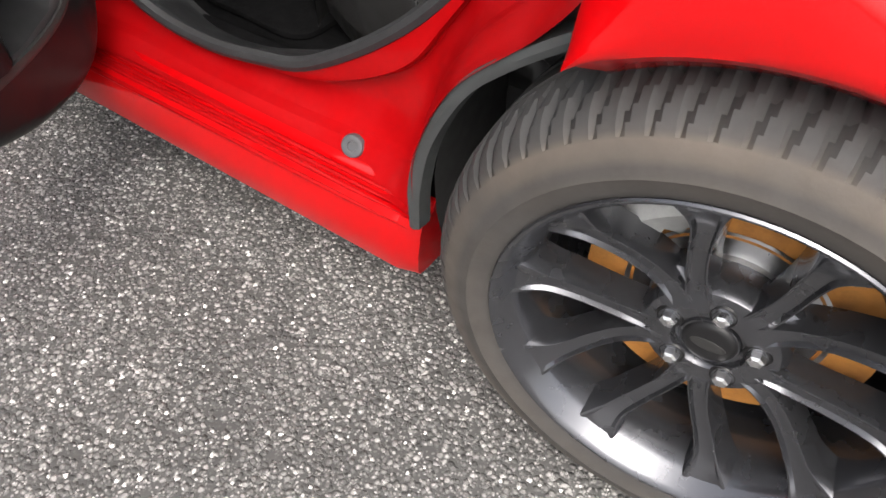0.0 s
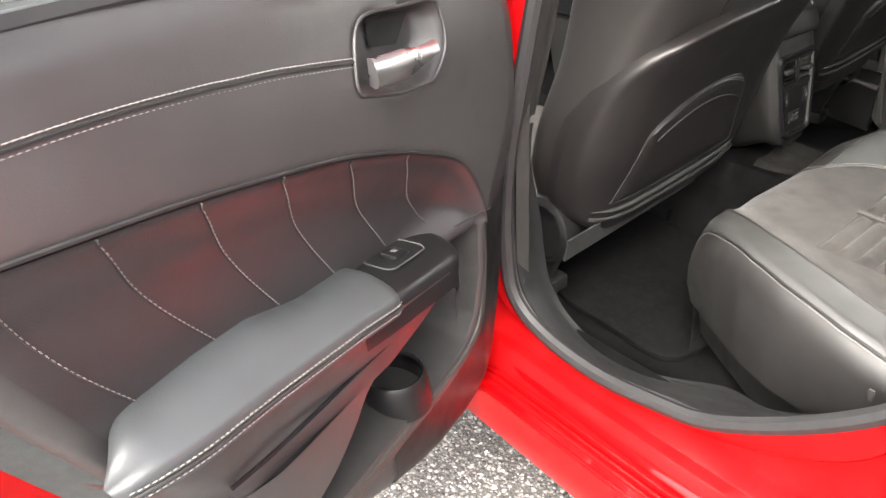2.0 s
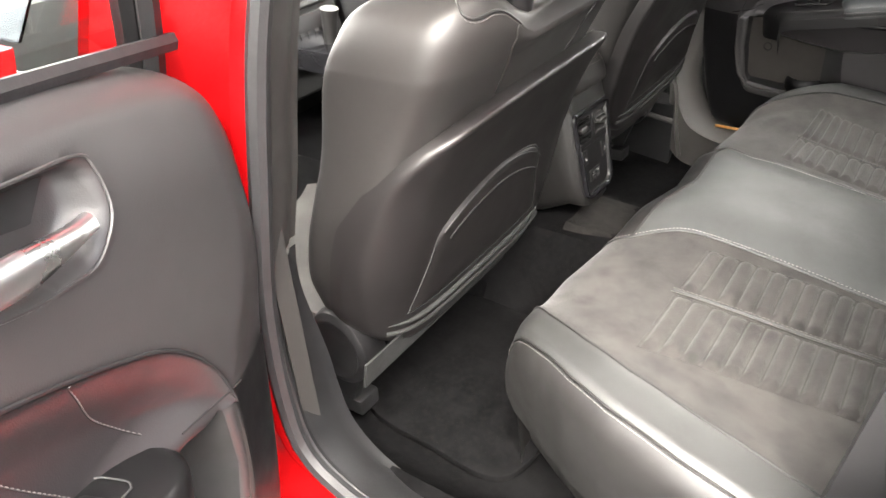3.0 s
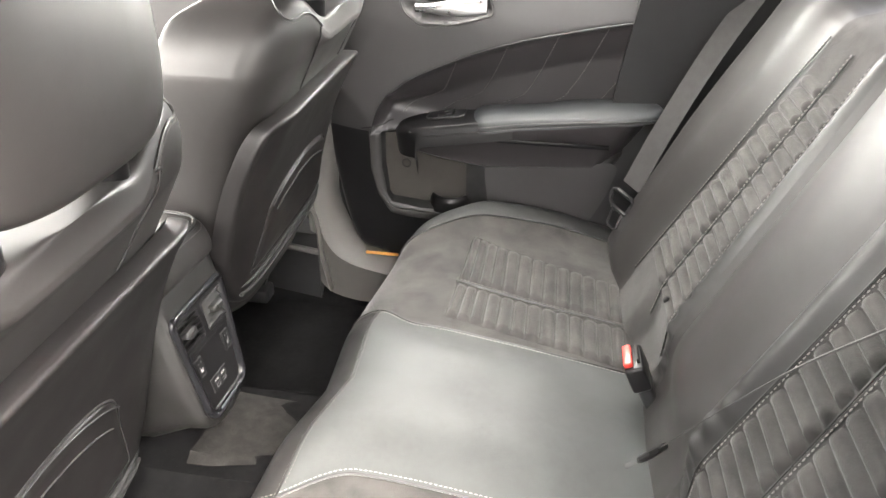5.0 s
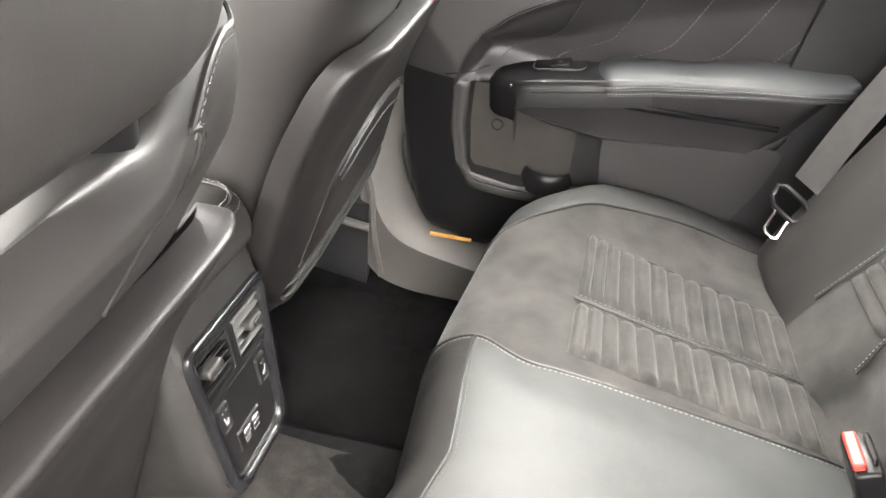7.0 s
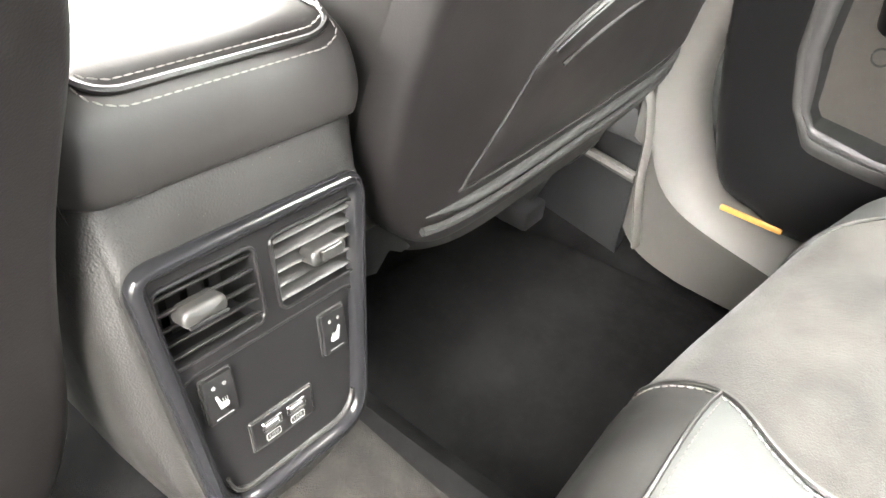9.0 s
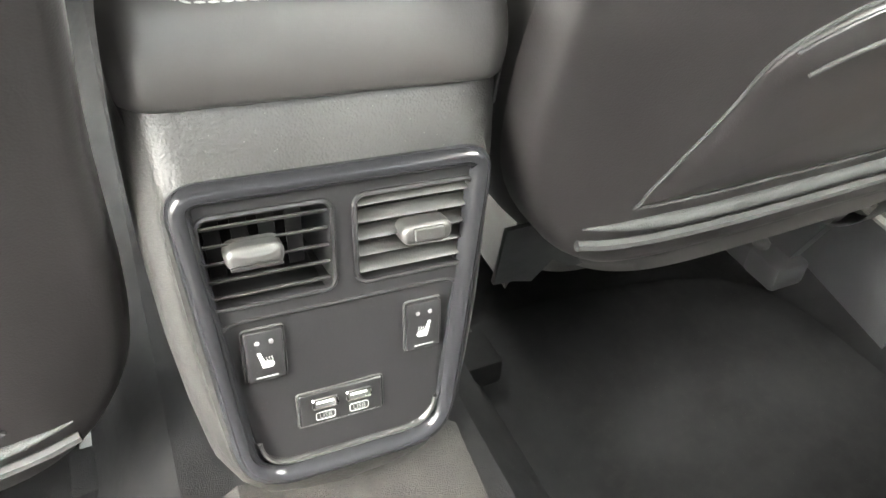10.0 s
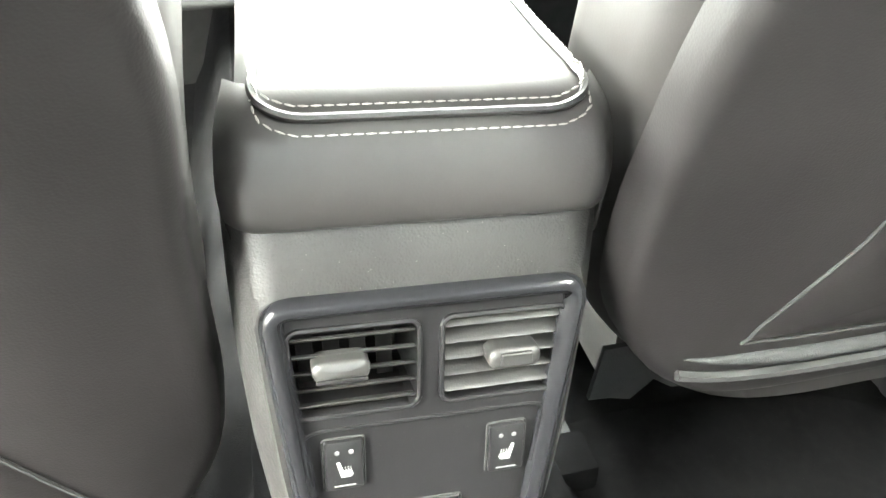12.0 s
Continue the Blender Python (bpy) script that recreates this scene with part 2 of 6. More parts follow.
CARPET_LIGHT = mat("tunnel_carpet", (0.0130, 0.0122, 0.0116), 0.98, vary=0.4, scale=60, grain=1.0, grain_scale=1100, spec=0.1, second=(0.006, 0.006, 0.006), second_amount=0.8, second_scale=420)
GLOSS = mat("gloss_black", (0.008, 0.008, 0.009), 0.16, vary=0.1, scale=6, rough_vary=0.03, coat=0.0, spec=0.20, dust=0.01)
SATIN = mat("satin_black", (0.0075, 0.0073, 0.0078), 0.36, vary=0.1, scale=10, grain=0.06, grain_scale=900, dust=0.06, spec=0.26)
CHROME = mat("chrome", (0.82, 0.82, 0.83), 0.12, metal=1.0, vary=0.04, scale=10, rough_vary=0.05)
STEEL = mat("bare_steel", (0.42, 0.42, 0.42), 0.35, metal=1.0, vary=0.15, scale=25, grain=0.1, grain_scale=200)
RUST = mat("rusted_steel", (0.40, 0.17, 0.035), 0.7, metal=0.2, vary=0.25, scale=18, grain=0.3, grain_scale=250, second=(0.20, 0.08, 0.02), second_amount=0.6, second_scale=20)
GRAPHITE = mat("graphite_alloy", (0.085, 0.086, 0.094), 0.26, metal=0.85, vary=0.06, scale=8, rough_vary=0.06, coat=0.3)
TYRE = mat("tyre_rubber", (0.022, 0.0212, 0.021), 0.74, vary=0.2, scale=14, grain=0.25, grain_scale=160)


def dusty_sidewall(m, hub_z, rings):
    """Brown road dust in a ring on the tyre's sidewall: rings are (radius, amount)."""
    nt = m.node_tree
    b = nt.nodes["Principled BSDF"]
    old = b.inputs["Base Color"].links[0].from_socket
    pos = nt.nodes.new("ShaderNodeNewGeometry").outputs["Position"]
    flat = nt.nodes.new("ShaderNodeVectorMath")
    flat.operation = "MULTIPLY_ADD"
    flat.inputs[1].default_value, flat.inputs[2].default_value = (1, 0, 1), (0, 0, -hub_z)
    nt.links.new(pos, flat.inputs[0])
    ln = nt.nodes.new("ShaderNodeVectorMath")
    ln.operation = "LENGTH"
    nt.links.new(flat.outputs[0], ln.inputs[0])
    span = nt.nodes.new("ShaderNodeMapRange")
    span.inputs["From Min"].default_value, span.inputs["From Max"].default_value = 0.25, 0.35
    nt.links.new(ln.outputs["Value"], span.inputs["Value"])
    r = nt.nodes.new("ShaderNodeValToRGB")
    e = r.color_ramp.elements
    e[0].position, e[0].color = rings[0][0], (rings[0][1],) * 3 + (1,)
    e[1].position, e[1].color = rings[-1][0], (rings[-1][1],) * 3 + (1,)
    for p, v in rings[1:-1]:
        e.new(p).color = (v, v, v, 1)
    nt.links.new(span.outputs[0], r.inputs[0])
    n = nt.nodes.new("ShaderNodeTexNoise")
    n.inputs["Scale"].default_value, n.inputs["Detail"].default_value = 9.0, 6.0
    nt.links.new(pos, n.inputs["Vector"])
    mul = nt.nodes.new("ShaderNodeMath")
    mul.operation = "MULTIPLY"
    nt.links.new(r.outputs[0], mul.inputs[0])
    nt.links.new(n.outputs["Fac"], mul.inputs[1])
    mx = nt.nodes.new("ShaderNodeMix")
    mx.data_type = "RGBA"
    mx.inputs["B"].default_value = (0.088, 0.070, 0.054, 1)
    nt.links.new(mul.outputs[0], mx.inputs["Factor"])
    nt.links.new(old, mx.inputs["A"])
    nt.links.new(mx.outputs["Result"], b.inputs["Base Color"])


dusty_sidewall(TYRE, 0.352, ((0.0, 0.2), (0.25, 0.5), (0.40, 0.3), (0.50, 0.9), (0.64, 1.1), (0.71, 0.25), (0.80, 0.02), (1.0, 0.0)))
CLAY = mat("alloy_grey_casting", (0.36, 0.36, 0.35), 0.5, metal=0.6, vary=0.15, scale=30, grain=0.3, grain_scale=300)
THREAD = mat("pale_thread", (0.19, 0.18, 0.17), 0.7, vary=0.1, scale=30)
SUEDE_THREAD = mat("suede_thread", (0.045, 0.042, 0.039), 0.9, vary=0.1, scale=30)
DIM_THREAD = mat("dull_thread", (0.085, 0.080, 0.075), 0.8, vary=0.1, scale=30)
WEBBING = mat("belt_webbing", (0.018, 0.0168, 0.0168), 0.7, vary=0.12, scale=30, grain=0.25, grain_scale=1100, grain_kind="cells")
BUCKLE_RED = mat("red_button_plastic", (0.62, 0.045, 0.035), 0.4, vary=0.08, scale=20)
PRINT = mat("white_print", (0.20, 0.20, 0.195), 0.6, vary=0.05, scale=40)
DIM_PRINT = mat("grey_print", (0.09, 0.09, 0.09), 0.6, vary=0.05, scale=40)
KNOB = mat("satin_silver_knob", (0.016, 0.0155, 0.015), 0.42, metal=0.0, vary=0.05, scale=30)
GROMMET = mat("grey_rubber_plug", (0.048, 0.048, 0.052), 0.6, vary=0.12, scale=40)
VENT_GREY = mat("vent_grey_plastic", (0.013, 0.0127, 0.0123), 0.45, vary=0.12, scale=20, grain=0.1, grain_scale=900, dust=0.2)
FELT = mat("dark_felt", (0.024, 0.026, 0.026), 0.9, vary=0.2, scale=40, grain=0.4, grain_scale=700)
ARCH_GREY = mat("arch_lip_plastic", (0.034, 0.036, 0.0365), 0.6, vary=0.12, scale=14, grain=0.2, grain_scale=500)
PAD = mat("armrest_leather", (0.033, 0.0360, 0.0385), 0.44, vary=0.08, scale=7, grain=0.10, grain_scale=700, grain_kind="cells")
FLAP = mat("grey_flap_fabric", (0.020, 0.0205, 0.0205), 0.95, spec=0.15, vary=0.15, scale=30, grain=0.5, grain_scale=900)
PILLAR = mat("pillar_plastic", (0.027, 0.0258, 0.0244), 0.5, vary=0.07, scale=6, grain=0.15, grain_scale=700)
INSERT_SKIN = mat("insert_vinyl", (0.022, 0.0200, 0.0212), 0.40, vary=0.08, scale=5, grain=0.12, grain_scale=800, grain_kind="cells")
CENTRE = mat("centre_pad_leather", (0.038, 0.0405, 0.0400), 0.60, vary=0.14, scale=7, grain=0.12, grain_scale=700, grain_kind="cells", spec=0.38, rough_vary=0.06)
SHELL = mat("shell_leather", (0.0090, 0.0080, 0.0082), 0.44, vary=0.16, scale=8, grain=0.07, grain_scale=900, grain_kind="cells", spec=0.42, rough_vary=0.03)
POCKET_VINYL = mat("dusty_pocket_vinyl", (0.032, 0.0290, 0.0255), 0.75, vary=0.2, scale=9, grain=0.2, grain_scale=800, spec=0.3, dust=0.15)
BOLSTER = mat("bolster_leather", (0.027, 0.0278, 0.0274), 0.46, vary=0.12, scale=8, grain=0.09, grain_scale=800, grain_kind="cells", spec=0.45)
# near black for hidden parts and joints, and for shade painted in recesses
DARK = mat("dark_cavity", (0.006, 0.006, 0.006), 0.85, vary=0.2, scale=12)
HEADLINER = mat("headliner_fabric", (0.07, 0.068, 0.066), 0.95, vary=0.05, scale=30, grain=0.3, grain_scale=900)
DASH = mat("dash_vinyl", (0.010, 0.0103, 0.0106), 0.6, vary=0.1, scale=9, grain=0.3, grain_scale=600, grain_kind="cells")
SILVER = mat("silver_trim", (0.045, 0.045, 0.045), 0.5, metal=0.0, vary=0.06, scale=12)
# amber of the warm highlight painted on the sill
GLINT_WARM = mat("amber_glint", (0.62, 0.30, 0.08), 0.4, vary=0.1, scale=12)

SATIN_CHROME = mat("satin_chrome", (0.62, 0.62, 0.63), 0.30, metal=1.0, vary=0.05, scale=12)


def glass(name, tint, rough=0.0):
    m = bpy.data.materials.new(name)
    m.use_nodes = True
    b = m.node_tree.nodes["Principled BSDF"]
    b.inputs["Base Color"].default_value = (*tint, 1)
    b.inputs["Transmission Weight"].default_value = 1.0
    b.inputs["Roughness"].default_value = rough
    b.inputs["IOR"].default_value = 1.5
    return m


GLASS = glass("tinted_glass", (0.80, 0.84, 0.82))
PRIVACY = glass("privacy_glass", (0.22, 0.23, 0.23))


def asphalt():
    """Worn asphalt: dark binder with pale and dark stone chips set in it."""
    m = bpy.data.materials.new("worn_asphalt")
    m.use_nodes = True
    nt = m.node_tree
    b = nt.nodes["Principled BSDF"]
    pos = nt.nodes.new("ShaderNodeNewGeometry").outputs["Position"]

    def add(kind, **vals):
        n = nt.nodes.new(kind)
        for k, v in vals.items():
            n.inputs[k].default_value = v
        return n
    warp = add("ShaderNodeTexNoise", Scale=60.0, Detail=2.0)
    nt.links.new(pos, warp.inputs["Vector"])
    wv = nt.nodes.new("ShaderNodeVectorMath")
    wv.operation = "MULTIPLY_ADD"
    wv.inputs[1].default_value = (0.008, 0.008, 0.0)
    nt.links.new(warp.outputs["Color"], wv.inputs[0])
    nt.links.new(pos, wv.inputs[2])
    cols, heights = [], []
    for sc in (105.0, 210.0):
        v = add("ShaderNodeTexVoronoi", Scale=sc, Randomness=1.0)
        nt.links.new(wv.outputs[0], v.inputs["Vector"])
        sep = nt.nodes.new("ShaderNodeSeparateColor")
        nt.links.new(v.outputs["Color"], sep.inputs[0])
        tone = nt.nodes.new("ShaderNodeValToRGB")
        e = tone.color_ramp.elements
        e[0].position, e[0].color = 0.0, (0.042, 0.041, 0.039, 1)
        e[1].position, e[1].color = 1.0, (0.66, 0.64, 0.61, 1)
        for p, c in ((0.35, (0.092, 0.088, 0.083, 1)), (0.62, (0.20, 0.192, 0.180, 1)), (0.84, (0.39, 0.378, 0.358, 1))):
            k = e.new(p)
            k.color = c
        nt.links.new(sep.outputs[0], tone.inputs[0])
        edge = add("ShaderNodeMapRange", **{"From Min": 0.28, "From Max": 0.62, "To Min": 1.0, "To Max": 0.0})
        nt.links.new(v.outputs["Distance"], edge.inputs["Value"])
        mx = nt.nodes.new("ShaderNodeMix")
        mx.data_type = "RGBA"
        mx.inputs["A"].default_value = (0.055, 0.0525, 0.0505, 1)
        nt.links.new(edge.outputs[0], mx.inputs["Factor"])
        nt.links.new(tone.outputs[0], mx.inputs["B"])
        cols.append(mx.outputs["Result"])
        heights.append(edge.outputs[0])
    mx = nt.nodes.new("ShaderNodeMix")
    mx.data_type = "RGBA"
    big = add("ShaderNodeTexNoise", Scale=45.0, Detail=3.0)
    nt.links.new(pos, big.inputs["Vector"])
    nt.links.new(big.outputs["Fac"], mx.inputs["Factor"])
    nt.links.new(cols[0], mx.inputs["A"])
    nt.links.new(cols[1], mx.inputs["B"])
    stain = add("ShaderNodeTexNoise", Scale=2.2, Detail=5.0)
    nt.links.new(pos, stain.inputs["Vector"])
    sr = add("ShaderNodeMapRange", **{"From Min": 0.35, "From Max": 0.7, "To Min": 0.72, "To Max": 1.12})
    nt.links.new(stain.outputs["Fac"], sr.inputs["Value"])
    mul = nt.nodes.new("ShaderNodeMix")
    mul.data_type, mul.blend_type = "RGBA", "MULTIPLY"
    mul.inputs["Factor"].default_value = 1.0
    nt.links.new(mx.outputs["Result"], mul.inputs["A"])
    nt.links.new(sr.outputs[0], mul.inputs["B"])
    nt.links.new(mul.outputs["Result"], b.inputs["Base Color"])
    b.inputs["Roughness"].default_value = 0.8
    bump = nt.nodes.new("ShaderNodeBump")
    bump.inputs["Strength"].default_value, bump.inputs["Distance"].default_value = 0.8, 0.004
    nt.links.new(heights[0], bump.inputs["Height"])
    nt.links.new(bump.outputs["Normal"], b.inputs["Normal"])
    return m


ASPHALT = asphalt()

# ---- ground ----
setting("ground", Geo().add([(-150, -150, 0), (150, -150, 0), (150, 150, 0), (-150, 150, 0)], [(0, 1, 2, 3)]), ASPHALT,
        "worn grey asphalt with pale stone chips showing", "asphalt")




def stone_chips():
    """Loose and half-sunk chips on the asphalt beside the car."""
    g = Geo()
    rnd = random.Random(5)
    for _ in range(2600):
        x, y = rnd.uniform(-2.6, 0.5), rnd.uniform(-1.3, 0.12)
        r = rnd.choice((0.0018, 0.0024, 0.0032, 0.0042))
        a = rnd.uniform(0, 6.28)
        pts = []
        for k in range(5):
            t = a + k * 1.2566 + rnd.uniform(-0.3, 0.3)
            q = r * rnd.uniform(0.7, 1.3)
            pts.append((x + q * math.cos(t), y + q * math.sin(t), 0.0))
        top = [(x + (p[0] - x) * 0.6, y + (p[1] - y) * 0.6, r * rnd.uniform(0.35, 0.7)) for p in pts]
        g.add(pts + top, [(k, (k + 1) % 5, 5 + (k + 1) % 5, 5 + k) for k in range(5)] + [(5, 6, 7, 8, 9)])
    return g


CHIP = mat("pale_stone_chip", (0.42, 0.41, 0.39), 0.8, vary=0.5, scale=180)
tagged(part("stone_chip", stone_chips(), CHIP, smooth=False), "small pale stone chips scattered over the asphalt", "gravel", kind="stuff")


def dead_leaf():
    place = lambda a, b, h: Vector((-1.30 + a, -0.42 + b, 0.008 + h + 0.2 * a * a / 0.03))
    o = [(0.028 * math.cos(t) * (1 + 0.25 * math.cos(5 * t)), 0.018 * math.sin(t) * (1 + 0.2 * math.cos(5 * t))) for t in [k * 0.3142 for k in range(20)]]
    return plate(o, place, 0.001, 0.0004, 1)


LEAF = mat("dry_leaf", (0.45, 0.27, 0.12), 0.8, vary=0.3, scale=80)
tagged(part("dead_leaf", dead_leaf(), LEAF), "small dry tan leaf lying on the asphalt", "leaf")

# ---- the car's body: the opening of the left rear door ----
# rows round the opening: seal, outer edge of the painted jamb, inner edge of the trim
LOOP = [
    ((-1.00, .25, 1.15), (-1.12, .15, 1.15), (-1.03, .33, 1.15)),
    ((-1.03, .19, .98), (-1.17, .09, .97), (-1.06, .27, .98)),
    ((-1.06, .165, .77), (-1.20, .06, .77), (-1.09, .245, .77)),
    ((-1.08, .155, .62), (-1.21, .05, .62), (-1.115, .235, .62)),
    ((-1.08, .15, .48), (-1.21, .05, .46), (-1.105, .25, .48)),
    ((-1.06, .15, .39), (-1.17, .07, .31), (-1.078, .255, .34)),
    ((-.99, .15, .345), (-1.03, .095, .285), (-.990, .265, .262)),
    ((-.88, .15, .33), (-.88, .10, .272), (-.87, .285, .245)),
    ((-.77, .15, .345), (-.74, .098, .262), (-.76, .33, .255)),
    ((-.69, .152, .365), (-.62, .096, .255), (-.66, .28, .31)),
    ((-.60, .158, .42), (-.49, .085, .250), (-.56, .27, .38)),
    ((-.52, .165, .485), (-.428, .055, .28), (-.48, .25, .46)),
    ((-.46, .175, .55), (-.42, .045, .40), (-.42, .25, .54)),
    ((-.41, .18, .62), (-.37, .04, .53), (-.37, .25, .62)),
    ((-.37, .19, .69), (-.27, .03, .645), (-.32, .26, .70)),
    ((-.32, .205, .80), (-.215, .01, .74), (-.27, .28, .80)),
    ((-.26, .24, .95), (-.16, .04, .90), (-.21, .31, .95)),
    ((-.27, .30, 1.10), (-.12, .14, 1.10), (-.22, .36, 1.10)),
    ((-.42, .36, 1.22), (-.30, .24, 1.27), (-.4, .42, 1.21)),
    ((-.65, .37, 1.27), (-.62, .26, 1.33), (-.65, .43, 1.255)),
    ((-.88, .34, 1.25), (-.93, .24, 1.31), (-.88, .41, 1.235)),
]
N_LOOP = 210
SEAL = spline([r[0] for r in LOOP], N_LOOP, closed=True)
OUTER = spline([r[1] for r in LOOP], N_LOOP, closed=True)
INNER = spline([r[2] for r in LOOP], N_LOOP, closed=True)
MIRROR_Y = Matrix.Translation((0, 2 * YC, 0)) @ Matrix.Diagonal((1, -1, 1, 1))


def strip(a, b, bends):
    """Rows from curve a to curve b; bends: (share of the way, inward lift)."""
    rows = []
    for f, lift in bends:
        row = []
        for p, q in zip(a, b):
            row.append(p + (q - p) * f + Vector((0, lift, 0)))
        rows.append(row)
    return rows


def build_side(body, mirrored):
    m = MIRROR_Y if mirrored else None
    jamb = grid(strip(OUTER, SEAL, ((0, -.012), (0.0, 0), (.10, .005), (.26, .010), (.275, .013), (.30, .027), (.315, .030), (.45, .038), (.60, .040), (.74, .036), (.755, .033), (.775, .014), (.79, .010), (.90, .002), (1, 0))), wrap_u=True)
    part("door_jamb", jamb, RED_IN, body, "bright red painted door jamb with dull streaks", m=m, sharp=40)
    part("weatherstrip", tube(SEAL, 0.0125, 8, closed=True, up=(0, 1, 0)), RUBBER, body, "black rubber weatherstrip round the door opening", m=m)
    part("weatherstrip_lip", tube([p + (q - p) * 0.16 for p, q in zip(SEAL, INNER)], 0.008, 6, closed=True, up=(0, 1, 0)), TRIM_DARK, body, m=m)
    # dark trim along sill and rear, grey cover on the middle pillar
    mid_hi = list(range(206, 210)) + list(range(0, 27))
    rows = strip(SEAL, INNER, ((.10, .004), (.2, .012), (.45, .014), (.8, .008), (1, 0), (1.02, .010)))
    pick = lambda ids: [[r[i] for i in ids] for r in rows]
    part("pillar_cover", grid(pick(mid_hi)), PILLAR, body, "light grey plastic cover of the middle pillar", m=m)
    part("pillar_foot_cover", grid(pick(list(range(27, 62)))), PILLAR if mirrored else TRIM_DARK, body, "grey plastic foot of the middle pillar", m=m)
    part("sill_trim", grid(pick(list(range(61, 150)))), TRIM_DARK, body, "dark plastic sill trim", m=m)
    part("rail_trim", grid(pick(list(range(149, 208)))), HEADLINER, body, "pale roof rail trim", m=m)


def rocker(body, mirrored):
    sec = [(.16, .10), (.075, .118), (.052, .126), (.044, .140), (.043, .18), (.046, .218), (.052, .236), (.060, .243), (.070, .244), (.072, .239), (.079, .239), (.081, .246), (.088, .247), (.090, .243), (.094, .243), (.097, .254), (.104, .262)]
    rows = []
    for k in range(41):
        x = -1.9 + (1.9 - .42) * k / 40
        lift = .055 * (-.42 - x) / .75
        tip = 0.0 if k < 40 else 0.012
        rows.append([Vector((x, y + tip * (1 if z < .24 else 0), z + lift * (1 if z < .2 else .62))) for y, z in sec])
    g = grid(rows)
    last = rows[-1]
    g.add(last + [Vector((last[0].x + .015, .16, .2))], [tuple(range(len(sec)))])
    # thin tubes in darker red that draw the reflection lines along the sill
    for ry, rz in ((.0500, .2335), (.0620, .2445), (.0755, .2420), (.0865, .2475)):
        ridge = [Vector((x, ry, rz + .055 * (-.42 - x) / .75 * .62)) for x in [-1.4 + .96 * k / 40 for k in range(41)]]
        part("sill_reflection", tube(ridge, [.0042] * 36 + [.0036, .0028, .002, .001, .0004], 8), RED_IN, body, m=MIRROR_Y if mirrored else None)
    part("rocker_panel", g, RED, body, "bright red rocker panel under the door", m=MIRROR_Y if mirrored else None, sharp=30)


def arch_trim(body):
    o = spline([(-.430, .05, .250), (-.432, .046, .34), (-.414, .044, .43), (-.37, .04, .53), (-.32, .035, .59), (-.25, .028, .652), (-.225, .022, .668)], 40)
    i = spline([(-.404, .05, .255), (-.400, .046, .335), (-.386, .044, .425), (-.346, .04, .515), (-.298, .035, .572), (-.236, .028, .628), (-.212, .022, .645)], 40)
    i = [p.lerp(q, .62) for p, q in zip(o, i)]
    rows = [[p + Vector((0, .03, 0)) for p in o], [p + Vector((0, -.006, 0)) for p in o], [p * .5 + q * .5 + Vector((0, -.009, 0)) for p, q in zip(o, i)], [p + Vector((0, -.006, 0)) for p in i], [p + Vector((.004, .018, 0)) for p in i]]
    part("wheel_arch_trim", grid(rows), ARCH_GREY, body, "dark grey plastic lip of the rear wheel arch")


HUB = Vector((0, 0, .352))


def quarter(body, mirrored):
    """Outer skin behind the door, with the rolled edge of the wheel arch."""
    rows = []
    n = 60
    seam = spline([(-.222, -.045, .675), (-.222, -.03, .73), (-.20, -.03, .80), (-.15, -.012, .90), (-.10, .06, 1.0), (.0, .20, 1.12)], 24)
    top = spline([(.0, .20, 1.12), (.25, .20, 1.10), (.55, .10, 1.02), (.95, .02, .98)], 24)
    back = spline([(.95, .02, .98), (1.0, -.02, .80), (.98, -.02, .55), (.92, .02, .30)], 12)
    outer = seam + top[1:] + back[1:]
    k = len(outer)
    a0, a1 = radians(123), radians(-28)
    arch = []
    for i in range(k):
        a = a0 + (a1 - a0) * i / (k - 1)
        arch.append(HUB + Vector((.388 * math.cos(a), -.052, .388 * math.sin(a))))
    for f, dy in ((-.10, .055), (-.04, .02), (-.012, .004), (0, 0), (.03, -.004), (.10, -.006), (.2, -.010), (.35, -.014), (.5, -.018), (.7, -.014), (.85, -.006), (.97, 0), (1.0, .004)):
        row = []
        for p, q in zip(arch, outer):
            if f < 0:
                d = (p - HUB)
                row.append(HUB + Vector((d.x * (1 + f), p.y + dy, d.z * (1 + f))))
            else:
                row.append(p + (q - p) * f + Vector((0, dy, 0)))
        rows.append(row)
    rows.append([q + Vector((.004, .05, 0)) for q in outer])
    part("quarter_panel", grid(rows), RED, body, "glossy bright red quarter panel over the rear wheel", m=MIRROR_Y if mirrored else None, sharp=50)


def wheel_well(body):
    rows = []
    for y in (-.02, .06, .20, .36):
        rows.append([HUB + Vector((.405 * math.cos(radians(a)), max(y, -.02 + .085 * max(0.0, min(1.0, (a - 112) / 14))), .405 * math.sin(radians(a)))) for a in range(-20, 201, 10)])
    g = grid(rows)
    a = [HUB + Vector((.41 * math.cos(radians(t)), .36, .41 * math.sin(radians(t)))) for t in range(0, 360, 10)]
    g.add(a, [tuple(range(36))])
    part("wheel_well_liner", g, DARK, body, "black felted wheel well liner")


car = thing("car", (0, YC, 0), "bright red four-door car with a rear door open on asphalt", "car")
build_side(car, False)
build_side(car, True)
rocker(car, False)
rocker(car, True)
arch_trim(car)
quarter(car, False)
quarter(car, True)
wheel_well(car)


